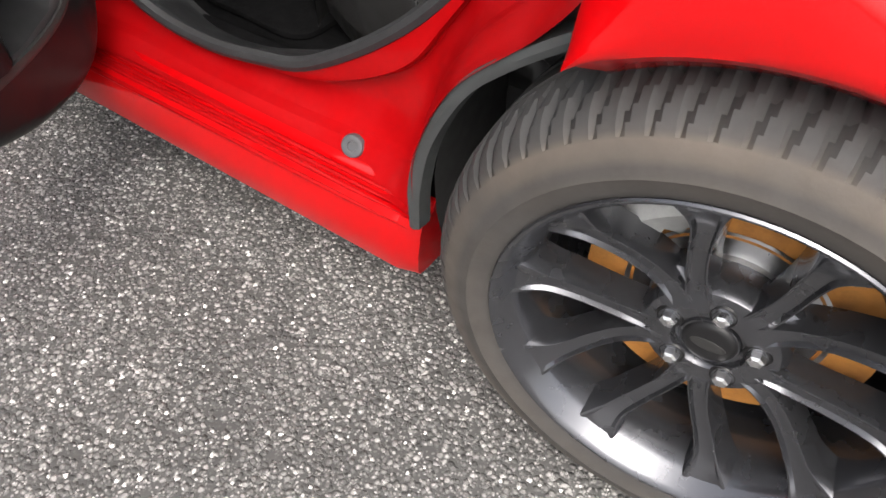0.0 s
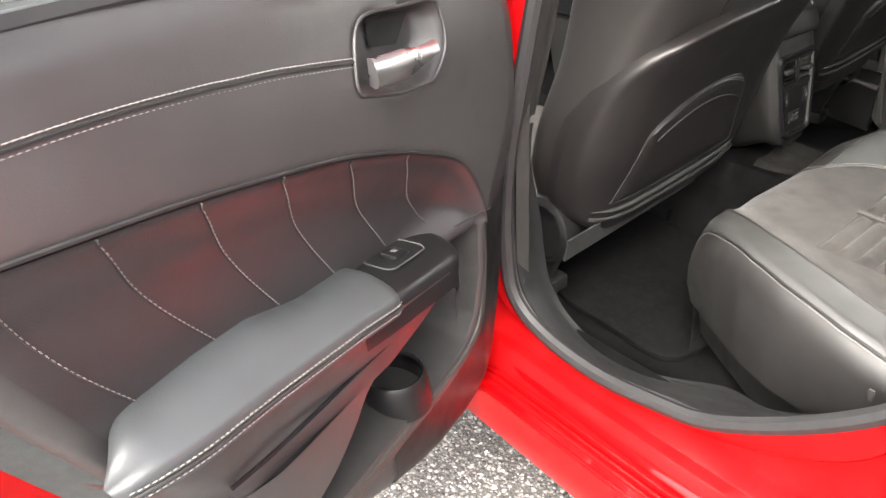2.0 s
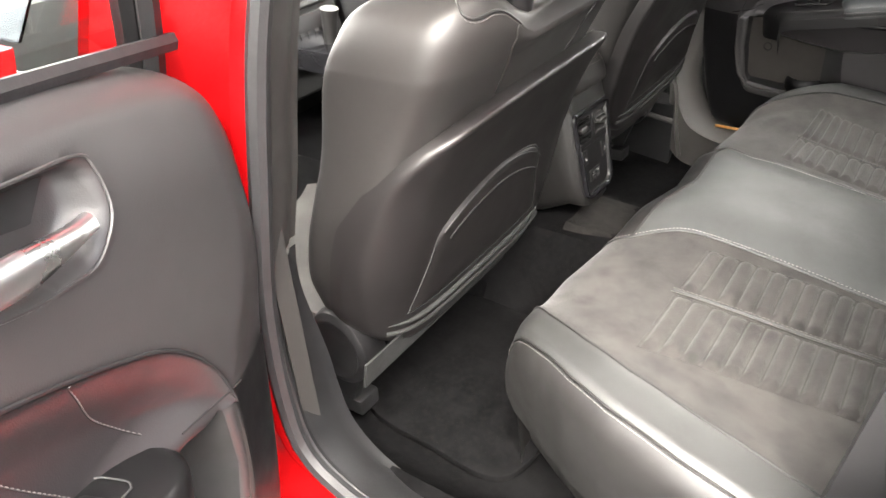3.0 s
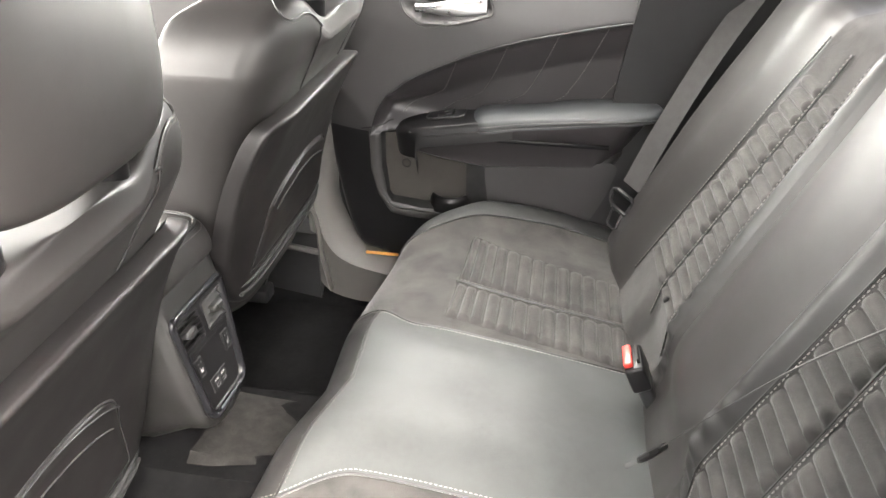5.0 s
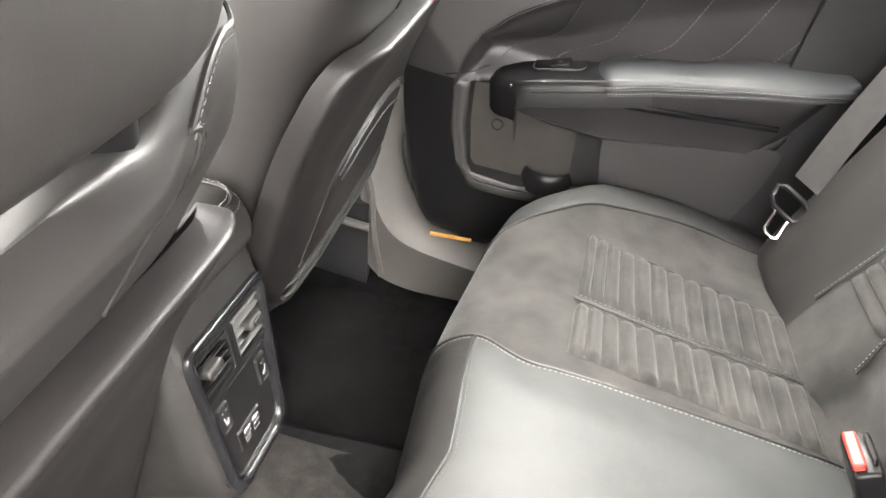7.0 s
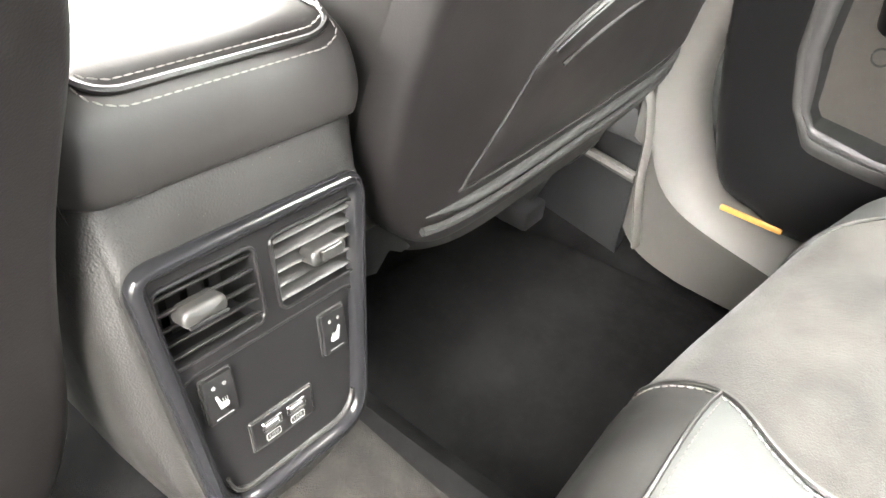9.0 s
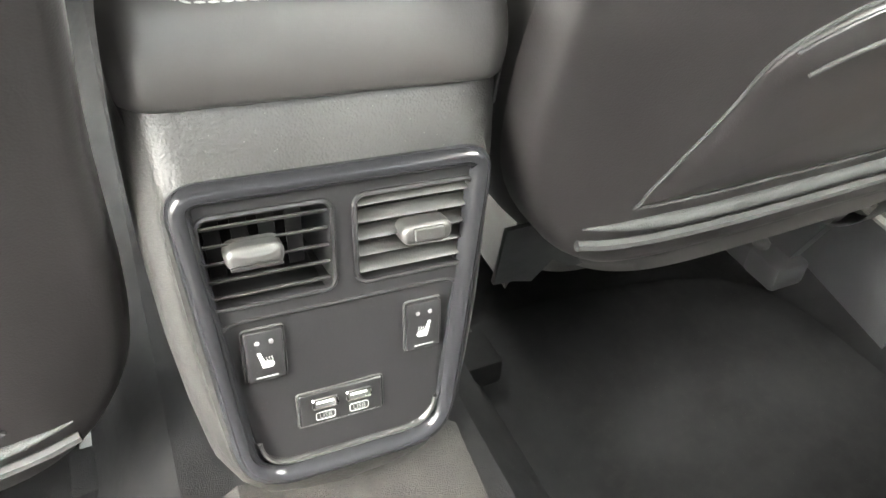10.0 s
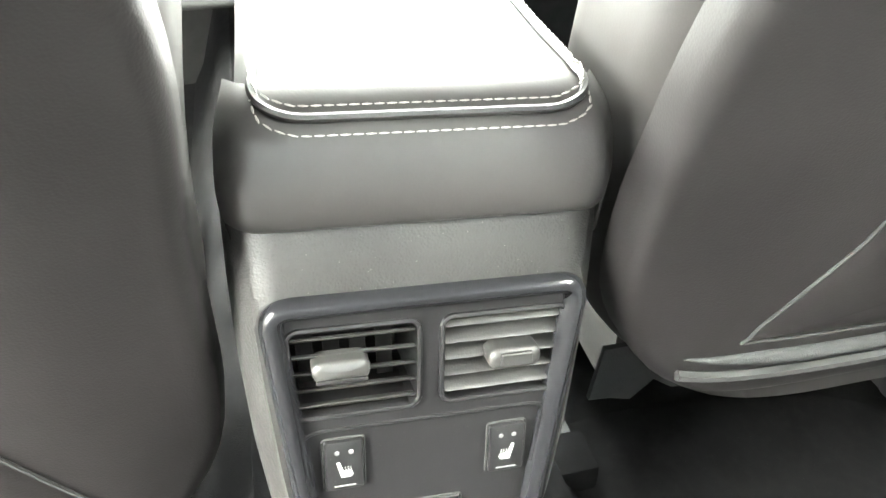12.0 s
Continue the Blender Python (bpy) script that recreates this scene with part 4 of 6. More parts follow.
def build_door(label, M, is_open):
    at = lambda u, w, z: Vector((u, w, z))
    # painted shell
    shell = [(p.x, p.y) for p in spline([(u, z, 0) for u, z in ((.02, .86), (.012, .60), (.015, .35), (.04, .235), (.12, .205), (.35, .207), (.60, .220), (.78, .244), (.868, .264), (.888, .315), (.896, .44), (.915, .55), (.955, .66), (.99, .78), (1.02, .90), (1.0, .945), (.7, .952), (.3, .945), (.06, .915))], 120, closed=True)]
    fold = spline([(u, z, 0) for u, z in ((.075, .86), (.065, .60), (.07, .38), (.10, .285), (.17, .255), (.36, .255), (.55, .275), (.66, .325), (.724, .374), (.76, .415), (.785, .451), (.836, .562), (.882, .651), (.915, .74), (.955, .88), (.94, .925), (.7, .935), (.3, .93), (.10, .90))], 120, closed=True)

    def skin(u, z):
        return -.088 - .02 * math.sin(max(0, min(1, (z - .2) / .8)) * math.pi)
    blend = lambda t, w: [at(a[0] + (b.x - a[0]) * t, w(a[0], a[1]) if callable(w) else w, a[1] + (b.y - a[1]) * t) for a, b in zip(shell, fold)]
    inner = [Vector((p.x, p.y)) for p in fold]
    turn = 1 if area2(inner) > 0 else -1
    deeper = lambda off, w: [at(p.x, w, p.y) for p in inset(inner, off * turn)]
    rows = [blend(0, skin), blend(-.03, -.084), blend(0, -.079), blend(.15, -.078), blend(.45, -.073), blend(.62, -.062), blend(.78, -.050), blend(.90, -.034), blend(.96, -.016), blend(1.0, -.006), deeper(.006, .001), deeper(.020, .014), deeper(.035, .021), deeper(.07, .024), deeper(.11, .03)]
    frame_geo = grid(rows, wrap_u=True)
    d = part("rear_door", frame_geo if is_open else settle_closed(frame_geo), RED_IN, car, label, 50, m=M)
    P = lambda name, g, mt, parent=None, lab="", sharp=38: part(name, g if is_open else settle_closed(g), mt, d, lab, sharp, m=M)
    P("outer_skin", field(shell, lambda u, z: skin(u, z)), RED, None, "glossy bright red outer door skin")
    sealp = [Vector((a[0] + (b.x - a[0]) * .86, a[1] + (b.y - a[1]) * .86)) for a, b in zip(shell, fold)]
    P("door_seal", tube([at(p.x, -.026, p.y) for p in sealp], .011, 8, closed=True, up=(0, 1, 0)), RUBBER, None, "black rubber door seal")
    ce = [Vector(p) for p in CARD_EDGE]
    wide = lambda p: (.5 + .5 * smooth((p.x - .55) / .12)) * (1 - .9 * smooth((p.y - .90) / .05))
    out = inset(ce, -1.0 if area2(CARD_EDGE) > 0 else 1.0)
    tops = [card_w(p.x, p.y) for p in ce]
    wall = [[at(p.x + (q.x - p.x) * g * wide(p), .023 + (t - .023) * f, p.y + (q.y - p.y) * g * wide(p)) for p, q, t in zip(ce, out, tops)] for g, f in ((-.003, 1.08), (.006, .8), (.015, .45), (.026 if is_open else .085, 0))]
    P("felt_edge", grid(wall, wrap_u=True), FELT, None, "dark felt edge of the door card", 60)
    bottom = [at(p.x, -.060, p.y - .006) for p in spline([(.10, .206, 0), (.35, .207, 0), (.60, .226, 0), (.72, .248, 0), (.80, .270, 0)], 24)]
    P("bottom_seal", tube(bottom, .012, 8, flat=.8), RUBBER, None, "black rubber strip along the door's lower edge")
    P("seal_end", rbox((.02, .02, .024), .005, tuple(bottom[-1])), RUBBER)
    for u, z in ((.882, .691), (.892, .734)):
        P("shell_plug", screw_at(at(u, .023, z), (.0, 1, 0), (.009 if z < .72 else .007)), RUBBER, None, "dark rubber plug in the red shell")
    for k in range(3):
        P("drain_rib", tube([at((.783, .767, .734)[k], -.072, (.345, .307, .297)[k]), at((.764, .740, .716)[k], -.072, (.365, .340, .320)[k])], .0022, 6), RED_IN)
    # trim card
    card = P("door_card", field(CARD_EDGE, card_w, .0065), VINYL, None, "black moulded door card", 60)
    rim_in = [tuple(p) for p in inset([Vector(q) for q in CARD_EDGE], .026 if area2(CARD_EDGE) > 0 else -.026)]
    ins_poly = [clamp_to(p, rim_in) for p in inset([Vector(q) for q in (INSERT if area2(INSERT) > 0 else INSERT[::-1])], .003)]
    P("insert_panel", field([tuple(p) for p in ins_poly], lambda u, z: card_w(u, z) + .003, .0065), INSERT_SKIN, card, "padded leather insert with pale stitched lines", 60)
    P("insert_bead", tube([at(p.x, card_face(p.x, p.y) + .001, p.y) for p in INS_TOP], .0022, 6, up=(0, 1, 0)), TRIM_DARK, card)
    tops, bots = [.400, .499, .595, .685, .774, .856], [.326, .412, .501, .587, .680, .757]
    for k in range(6):
        zt = next(p.y for p in INS_TOP if p.x >= tops[k] - .004) if tops[k] < .85 else .900
        b = Vector((bots[k], (.669, .678, .680, .691, .722, .705)[k], 0))
        mid = Vector((tops[k] * .5 + b.x * .5 + .010, zt * .5 + b.y * .5, 0))
        line = spline([(tops[k], zt - .004, 0), tuple(mid), tuple(b)], 24)
        pts = [at(p.x, card_w(p.x, p.y) + .0042, p.y) for p in line]
        P("stitch_line", stitches(pts, .0008, .0040, .0024), THREAD, card, "pale thread stitching")
        P("insert_seam", tube([q + Vector((.0010, -.0004, 0)) for q in pts], .0007, 5, up=(0, 1, 0)), INSERT_SKIN, card)
    # seam running back from the latch cup, piped and stitched
    seam = spline([(.462, .920, 0), (.515, .930, 0), (.567, .939, 0), (.613, .945, 0), (.651, .950, 0), (.75, .959, 0), (.90, .965, 0)], 60)
    P("seam_groove", tube([at(p.x, card_w(p.x, p.y) + .0006, p.y) for p in seam], .0017, 6, up=(0, 1, 0)), DARK, card)
    for off in (.0040, -.0045, -.0085):
        P("seam_stitching", stitches([at(p.x, card_w(p.x, p.y) + .0006, p.y + off) for p in seam], .0008, .005, .0006), THREAD, card, "pale thread stitching")
    # armrest: padded top behind, switch console in front, one body under both
    z_in = lambda u: lerp_table([(.30, .655), (.36, .668), (.416, .676), (.508, .684), (.575, .690), (.605, .702), (.65, .722), (.712, .726), (.764, .722), (.801, .720), (.84, .716)], u)
    z_out = lambda u: lerp_table([(.30, .634), (.37, .655), (.43, .665), (.49, .675), (.56, .687), (.655, .696), (.732, .705), (.80, .712), (.84, .714)], u)
    w_in = lambda u: .058 + .055 * smooth((u - .765) / .075)
    w_out = lambda u: .118 + .029 * (1 - min(1, max(0, (u - .745) / .092)) ** 2.2) ** .5 + .008 * (1 - smooth((u - .5) / .2))

    def top_rows(u0, u1, n, lift):
        out = []
        for k in range(n + 1):
            u = u0 + (u1 - u0) * k / n
            nose = math.sin(min(1.0, max(0.02, (u - .336) / .035)) * math.pi / 2)
            reach = w_out(u)
            sec = []
            for q in range(15):
                g = q / 14
                sec.append(at(u, w_in(u) + (reach - .006 - w_in(u)) * g, z_in(u) + (z_out(u) - z_in(u)) * g + (.010 + lift) * math.sin(g * math.pi) ** .8 + lift))
            for g in (.3, .6, 1.0):
                sec.append(at(u, reach - .006 + .006 * math.sin(g * math.pi / 2), z_out(u) + lift - .010 * (1 - math.cos(g * math.pi / 2))))
            sec.append(at(u, reach + .0005, z_out(u) - .022))
            tip = math.sin(min(1.0, .30 + max(0, u - u0) / .050) * math.pi / 2)
            mid = at(u, .098, z_out(u) - .012)
            tail = math.sqrt(max(.03, 1 - (max(0, u - .795) / .0420) ** 2))
            out.append([mid + Vector((0, (p - mid).y * (.35 + .65 * tip), (p - mid).z * tip * tail)) * nose for p in sec])
        return out
    pad = top_rows(.470, .8365, 50, .004)
    for r in pad[:3]:
        for p in r:
            p.z -= .003 * (3 - pad.index(r)) / 3

    def console_rows():
        """Flat top with a rounded, slanting front end."""
        cols = []
        for q in range(25):
            g = q / 24
            uf = .305 + .012 * g + .046 * g ** 5
            line = []
            for k in range(27):
                u = uf + (.560 - uf) * k / 26
                r = w_out(u) - .002
                line.append(at(u, w_in(u) + (r - w_in(u)) * g, z_in(u) + (z_out(u) - z_in(u)) * g + .003 * math.sin(g * math.pi) - .010 * smooth((g - .93) / .07) ** 2 - .010 * (1 - smooth(k / 2.2)) ** 2))
            line = [line[0] + Vector((.006, -.004 * g, -.05)), line[0] + Vector((.001, 0, -.012))] + line
            cols.append(line)
        cols.append([p + Vector((0, .001, -.03)) for p in cols[-1]])
        return [[c[k] for c in cols] for k in range(len(cols[0]))]
    P("armrest_pad", grid(pad), PAD, None, "padded blue-grey leather armrest with double pale stitching", 60)
    P("switch_console", grid(console_rows()), SATIN, None, "satin black switch console", 50)
    for drop, r in ((.0, .0008), (.010, .0007)):
        line = [s[17] + Vector((0, .0014 if not drop else .0012, -.0015 - drop)) for s in pad[1:-1]]
        P("armrest_stitching", stitches(line, r, .0040, .0016), THREAD, None, "pale thread stitching")
    P("armrest_piping", tube([s[17] + Vector((0, .001, -.0065)) for s in pad[1:-1]], .0018, 6), LEATHER, None)
    # body of the armrest down to its lower edge
    rows2 = []
    for k in range(45):
        f = k / 44
        row = []
        for j in range(9):
            v = j / 8
            u = .338 + f * (.838 - .338 - .072 * v)
            zt, zb = z_out(min(u, .838)) - .014, lerp_table([(.32, .612), (.43, .590), (.50, .580), (.77, .590)], u)
            end = math.sin(min(1.0, f / .09) * math.pi / 2) * math.sin(min(1.0, (1 - f) / .11) * math.pi / 2)
            low = .5 - .5 * math.cos(v * math.pi)
            row.append(at(u, .085 + (.0605 + .008 * (1 - smooth((u - .5) / .2)) - .018 * low) * end ** .7, zt + (zb - zt) * v))
        u = row[-1].x
        row += [at(u, row[-1].y - .010, row[-1].z - .006), at(u, .095, row[-1].z - .008)]
        rows2.append(row)
    P("armrest_body", grid(rows2), INSERT_SKIN, None, "black vinyl armrest body", 50)
    if is_open:
        P("rail_groove", tube([at(.345 + .405 * k / 20, .1400 - .004 * (max(0, k - 16) / 4) ** 2, .616 + .012 * max(0, k - 8) / 12) for k in range(21)], .0026, 6), GLOSS, None, "gloss black strip")
    # window switch
    so, su, sw = at(.420, .100, .6745), Vector((1, 0, .13)).normalized(), Vector((-.1, .99, -.09)).normalized()
    sn = su.cross(sw)
    if sn.z < 0:
        sn = -sn
    plc = lambda a, b, h: so + su * a + sw * b + sn * h
    o = [(p.x, p.y) for p in spline([(a, b, 0) for a, b in rounded(.080, .042, .012)], 48, closed=True)]
    P("switch_surround", tube([plc(a, b, .001) for a, b in o], .0010, 6, closed=True), SILVER, None, "thin bright window switch surround")
    P("switch_well", plate(rounded(.078, .040, .011), plc, .010, .0012, 2), SATIN)
    P("window_switch", plate(rounded(.032, .024, .004), lambda a, b, h: plc(a, b, h + .005 + .12 * a), .006, .002, 2), SATIN, None, "black window switch")
    P("switch_mark", plate([(-.004, -.003), (.004, -.003), (.003, .003), (-.003, .003)], lambda a, b, h: plc(a, b, h + .0058 + .12 * a), .0005, .0002, 1), PRINT, None, "small white switch mark")
    # smooth panel under the armrest
    low = [(.520, .587), (.57, .584), (.64, .585), (.72, .590), (.772, .598), (.755, .565), (.735, .525), (.71, .500), (.668, .498), (.620, .515), (.577, .545), (.549, .572)]
    if not is_open:
        low = [(.512, .592), (.60, .592), (.70, .594), (.768, .598), (.764, .55), (.745, .50), (.715, .455), (.64, .440), (.524, .440), (.513, .50)]
    P("lower_panel", field([(p.x, p.y) for p in spline([(a, b, 0) for a, b in low], 70, closed=True)], lambda u, z: card_face(u, z) + (.010 - .012 * smooth((u - .68) / .09) if is_open else .003), .008), VINYL, None, "smooth lower door panel", 60)
    P("front_seam", tube([at(u, card_face(u, .645) + .0006, .640 + .25 * (u - .21) - .9 * max(0, u - .27) ** 2) for u in [.205 + .012 * k for k in range(10)]], .0012, 5), DARK)
    # near-black sheet that paints the shade deep in the pocket
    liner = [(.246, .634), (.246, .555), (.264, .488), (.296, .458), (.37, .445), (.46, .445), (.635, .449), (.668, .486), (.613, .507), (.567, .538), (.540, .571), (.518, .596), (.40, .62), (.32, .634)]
    P("pocket_shade", field(liner, lambda u, z: card_w(u, z) + .003, .006), DARK, None, "near-black sheet for the shade deep in the pocket", 60)
    if not is_open:
        wall = [(.250, .634), (.250, .555), (.266, .492), (.298, .464), (.37, .452), (.42, .452), (.470, .452), (.470, .612), (.40, .625), (.32, .634)]
        P("pocket_wall", field(wall, lambda u, z: card_face(u, z) - .022, .006), POCKET_VINYL, None, "dusty grey vinyl behind the pocket lip", 60)
        # shade of the slot between the panels, laid in as a dark sheet
        P("gap_shade", field([(.466, .44), (.530, .44), (.520, .600), (.464, .606)], lambda u, z: card_face(u, z) - .018, .006), DARK, None, "near-black sheet for the shade between the lower door panels", 60)
        P("speaker_mark", tube([at(.335 + .009 * math.cos(t), card_face(.335, .56) - .021, .560 + .009 * math.sin(t)) for t in [k * math.pi / 10 for k in range(20)]], .0012, 5, closed=True), DARK, None, "small round mark in the vinyl")
        P("gloss_strip", tube([at(.350 + .40 * k / 24, .1440 + .0030 * math.sin(math.pi * k / 24), .643 - .003 * k / 24) for k in range(25)], .0048, 8, flat=.6, up=(0, 1, 0)), GLOSS, None, "gloss black strip along the armrest")
    P("front_panel", field([(.118, .52), (.150, .415), (.192, .348), (.262, .312), (.36, .308), (.44, .325), (.50, .352), (.50, .425), (.37, .424), (.285, .436), (.242, .472), (.222, .55), (.220, .635), (.10, .640)], lambda u, z: card_w(u, z) + .0025 - .004 * smooth((.02 - dist_poly((u, z), CARD_EDGE)) / .02), .008), SATIN, None, "dark lower front of the door card", 60)
    # pocket lip and cup
    lip = spline([(.232, .117, .645), (.232, .119, .56), (.250, .121, .480), (.285, .122, .448), (.365, .123, .436), (.46, .123, .436), (.54, .123, .437), (.608, .122, .440)], 60)
    band = spline([(.222, .117, .72), (.220, .118, .64), (.219, .119, .56), (.238, .121, .472), (.277, .122, .436), (.365, .123, .422), (.46, .123, .422), (.54, .123, .423), (.62, .122, .427)], 60)
    upper = spline([(.236, .117, .72), (.234, .117, .645), (.233, .119, .56), (.251, .121, .480), (.286, .122, .449), (.365, .123, .437), (.46, .123, .437), (.54, .123, .438), (.610, .122, .441)], 60)
    P("pocket_lip", grid([[p + Vector((0, -.010, 0)) for p in band], [p + Vector((0, .002, 0)) for p in band], [(p + q) * .5 + Vector((0, .005, 0)) for p, q in zip(band, upper)], [q + Vector((0, .003, 0)) for q in upper], [q + Vector((.001, -.012, .001)) for q in upper]]), PILLAR, None, "raised grey lip of the map pocket", 60)
    P("pocket_wall", grid([[p + Vector((0, 0, 0)) for p in lip], [p + Vector((.004, -.03, .003)) for p in lip], [p + Vector((.006, -.06, .006)) for p in lip]]), SATIN)
    cup = []
    for r, z in ((.036, .492), (.040, .494), (.043, .490), (.046, .468), (.048, .44), (.042, .44), (.037, .482)):
        cup.append([at(.43 + r * math.cos(t), .085 + r * math.sin(t), z) for t in [k * 2 * math.pi / 24 for k in range(24)]])
    P("bottle_holder", grid(cup, wrap_u=True), SATIN, None, "black bottle holder ring in the map pocket")
    # latch cup
    cupo = [(p.x, p.y) for p in spline([(a, b, 0) for a, b in CUP], 60, closed=True)]
    rim = [at(a, card_face(a, b) + .0015, b) for a, b in cupo]
    P("latch_cup", tube(rim, .0019, 6, closed=True, up=(0, 1, 0)), VINYL, None, "satin black latch cup")
    # dark patch painting the shade inside the cup
    P("cup_shade", field([(.338, .902), (.385, .91), (.378, .938), (.36, .943), (.312, .932)], lambda u, z: card_w(u, z) + .003, .006), DARK)
    hrows = []
    for k in range(17):
        f = k / 16
        u = .318 + .138 * f
        c = at(u, card_face(u, .90) + .002 + .010 * math.sin(min(1, f * 1.2) * math.pi / 2), .896 + .010 * f + .010 * (f - .5) ** 2)
        hh = .0075 + .0075 * smooth((f - .05) / .6)
        hrows.append([c + Vector((0, y * 1.0, z)) for y, z in ((-.004, hh), (.0, hh * 1.02), (.003, hh * .85), (.006, hh * .3), (.0075, -hh * .5), (.006, -hh * .85), (.002, -hh), (-.004, -hh * .8))])
    P("inner_handle", grid(hrows, wrap_u=True, cap=True), SATIN_CHROME, None, "chrome inner door handle", 40)
    # window line, frame and glass
    P("belt_strip", tube([at(.09 + .84 * k / 20, .066, .978 + .042 * math.sin(k / 20 * 1.9)) for k in range(21)], .006, 6, flat=1.6), RUBBER, None, "black rubber strip along the window")
    fr = [(.085, .90), (.100, .97), (.16, 1.12), (.24, 1.235), (.40, 1.285), (.58, 1.27), (.76, 1.20), (.93, 1.06), (.985, .93)]
    lean = lambda z: .03 + max(0, z - .93) * .42
    frp = [at(p.x, lean(p.y) - .02, p.y) for p in spline([(a, b, 0) for a, b in fr], 40)]
    P("window_frame", tube(frp, .018, 8, up=(0, 1, 0)), SATIN, None, "black painted window frame")
    P("frame_seal", tube([p + Vector((0, .018, 0)) for p in frp], .013, 6, up=(0, 1, 0)), RUBBER, None, "black rubber channel round the glass")
    gl = [(.10, .93), (.16, 1.12), (.24, 1.235), (.40, 1.285), (.58, 1.27), (.76, 1.20), (.93, 1.06), (.975, .93)]
    P("window_post", tube([at(.80, lean(.94) - .015, .94), at(.79, lean(1.19) - .015, 1.185)], .012, 6, up=(0, 1, 0)), SATIN)
    ob = P("window_glass", plate(gl, lambda a, b, h: at(a, lean(b) - .015 + h, b), .004, .0005, 1), GLASS, None, "clear window glass")
    ob.visible_shadow = False
    P("reflector", plate(rounded(.012, .010, .002), lambda a, b, h: at(.40 + a, .060 + h, .585 + b), .002, .001, 1), DIM_PRINT)
    return d


build_door("open red rear car door with black leather-trimmed inner card", DOOR_L, True)
build_door("closed rear car door with black leather-trimmed inner card", DOOR_R, False)

# ---- rear bench ----
EDGE_V = [(-.89, .495), (-.865, .515), (-.82, .552), (-.76, .588), (-.70, .612), (-.60, .635), (-.50, .648), (-.34, .655)]
PAD_PROFILE = [(-.34, .425), (-.38, .442), (-.44, .455), (-.52, .470), (-.60, .484), (-.68, .496), (-.74, .501), (-.79, .499), (-.825, .491), (-.852, .477), (-.868, .458), (-.876, .435), (-.878, .39), (-.874, .32), (-.866, .21)]


def profile_at(n=90):
    return [(p.x, p.y) for p in spline([(x, z, 0) for x, z in PAD_PROFILE], n)]


PROFILE = profile_at()


def pad_half(x):
    """Half the width of the centre pad, which flares towards the bench's front."""
    return .160 + .045 * smooth((-.735 - x) / .10) ** 1.3


def seat_point(x, z, v):
    """A point of the bench cushion at distance v from the car's middle (v < 0: other side)."""
    a = abs(v)
    on_top = smooth((z - .44) / .04)
    lift = .021 * smooth((pad_half(x) + .010 - a) / .10)
    e = lerp_table(EDGE_V, x)
    lift += .016 * smooth((a - (e - .14)) / .09) - .030 * smooth((a - (e - .012)) / .03)
    lift -= .010 * math.exp(-((a - .33) / .11) ** 2)
    back = lerp_table([(-.56, .0), (-.49, -.026), (-.32, -.028), (-.1, .002), (0, .028), (.18, .020), (.28, .030), (.45, .052), (.60, .085)], v) * smooth((-x - .60) / .22)
    return Vector((x + back, BENCH_Y + v, z + lift * on_top))


def seat_surface(v_list, side, rows=None, extra=0.0):
    out = []
    for x, z in (rows or PROFILE):
        out.append([seat_point(x, z, side * (v(x) if callable(v) else v)) + Vector((0, 0, extra)) for v in v_list])
    return out if side > 0 else [r[::-1] for r in out]


bench = thing("rear_bench", (-.6, BENCH_Y, .2), "black leather and grey suede rear bench seat", "car seat")
across = [(lambda x, u=-1 + i / 12: u * pad_half(x)) for i in range(25)]
# pad split at its fold: the front's shade is put into a darker leather
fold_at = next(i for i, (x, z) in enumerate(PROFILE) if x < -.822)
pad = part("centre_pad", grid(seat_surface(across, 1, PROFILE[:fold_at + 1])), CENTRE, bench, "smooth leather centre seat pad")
part("pad_front", grid(seat_surface(across, 1, PROFILE[fold_at:])), LEATHER, bench, "leather front of the centre pad, darkened for its shade")
edge = [q + Vector((-.001, 0, .001)) for q in seat_surface(across, 1, [PROFILE[fold_at]])[0]]
part("pad_edge_piping", tube(edge, .0016, 6), LEATHER, bench)
part("pad_edge_stitching", stitches([q + Vector((.0050, 0, .0022)) for q in edge[1:-1]], .0005, .0040, .0016), DIM_THREAD, bench, "pale thread stitching")
pad_top = [i for i, (x, z) in enumerate(PROFILE) if z > .455]
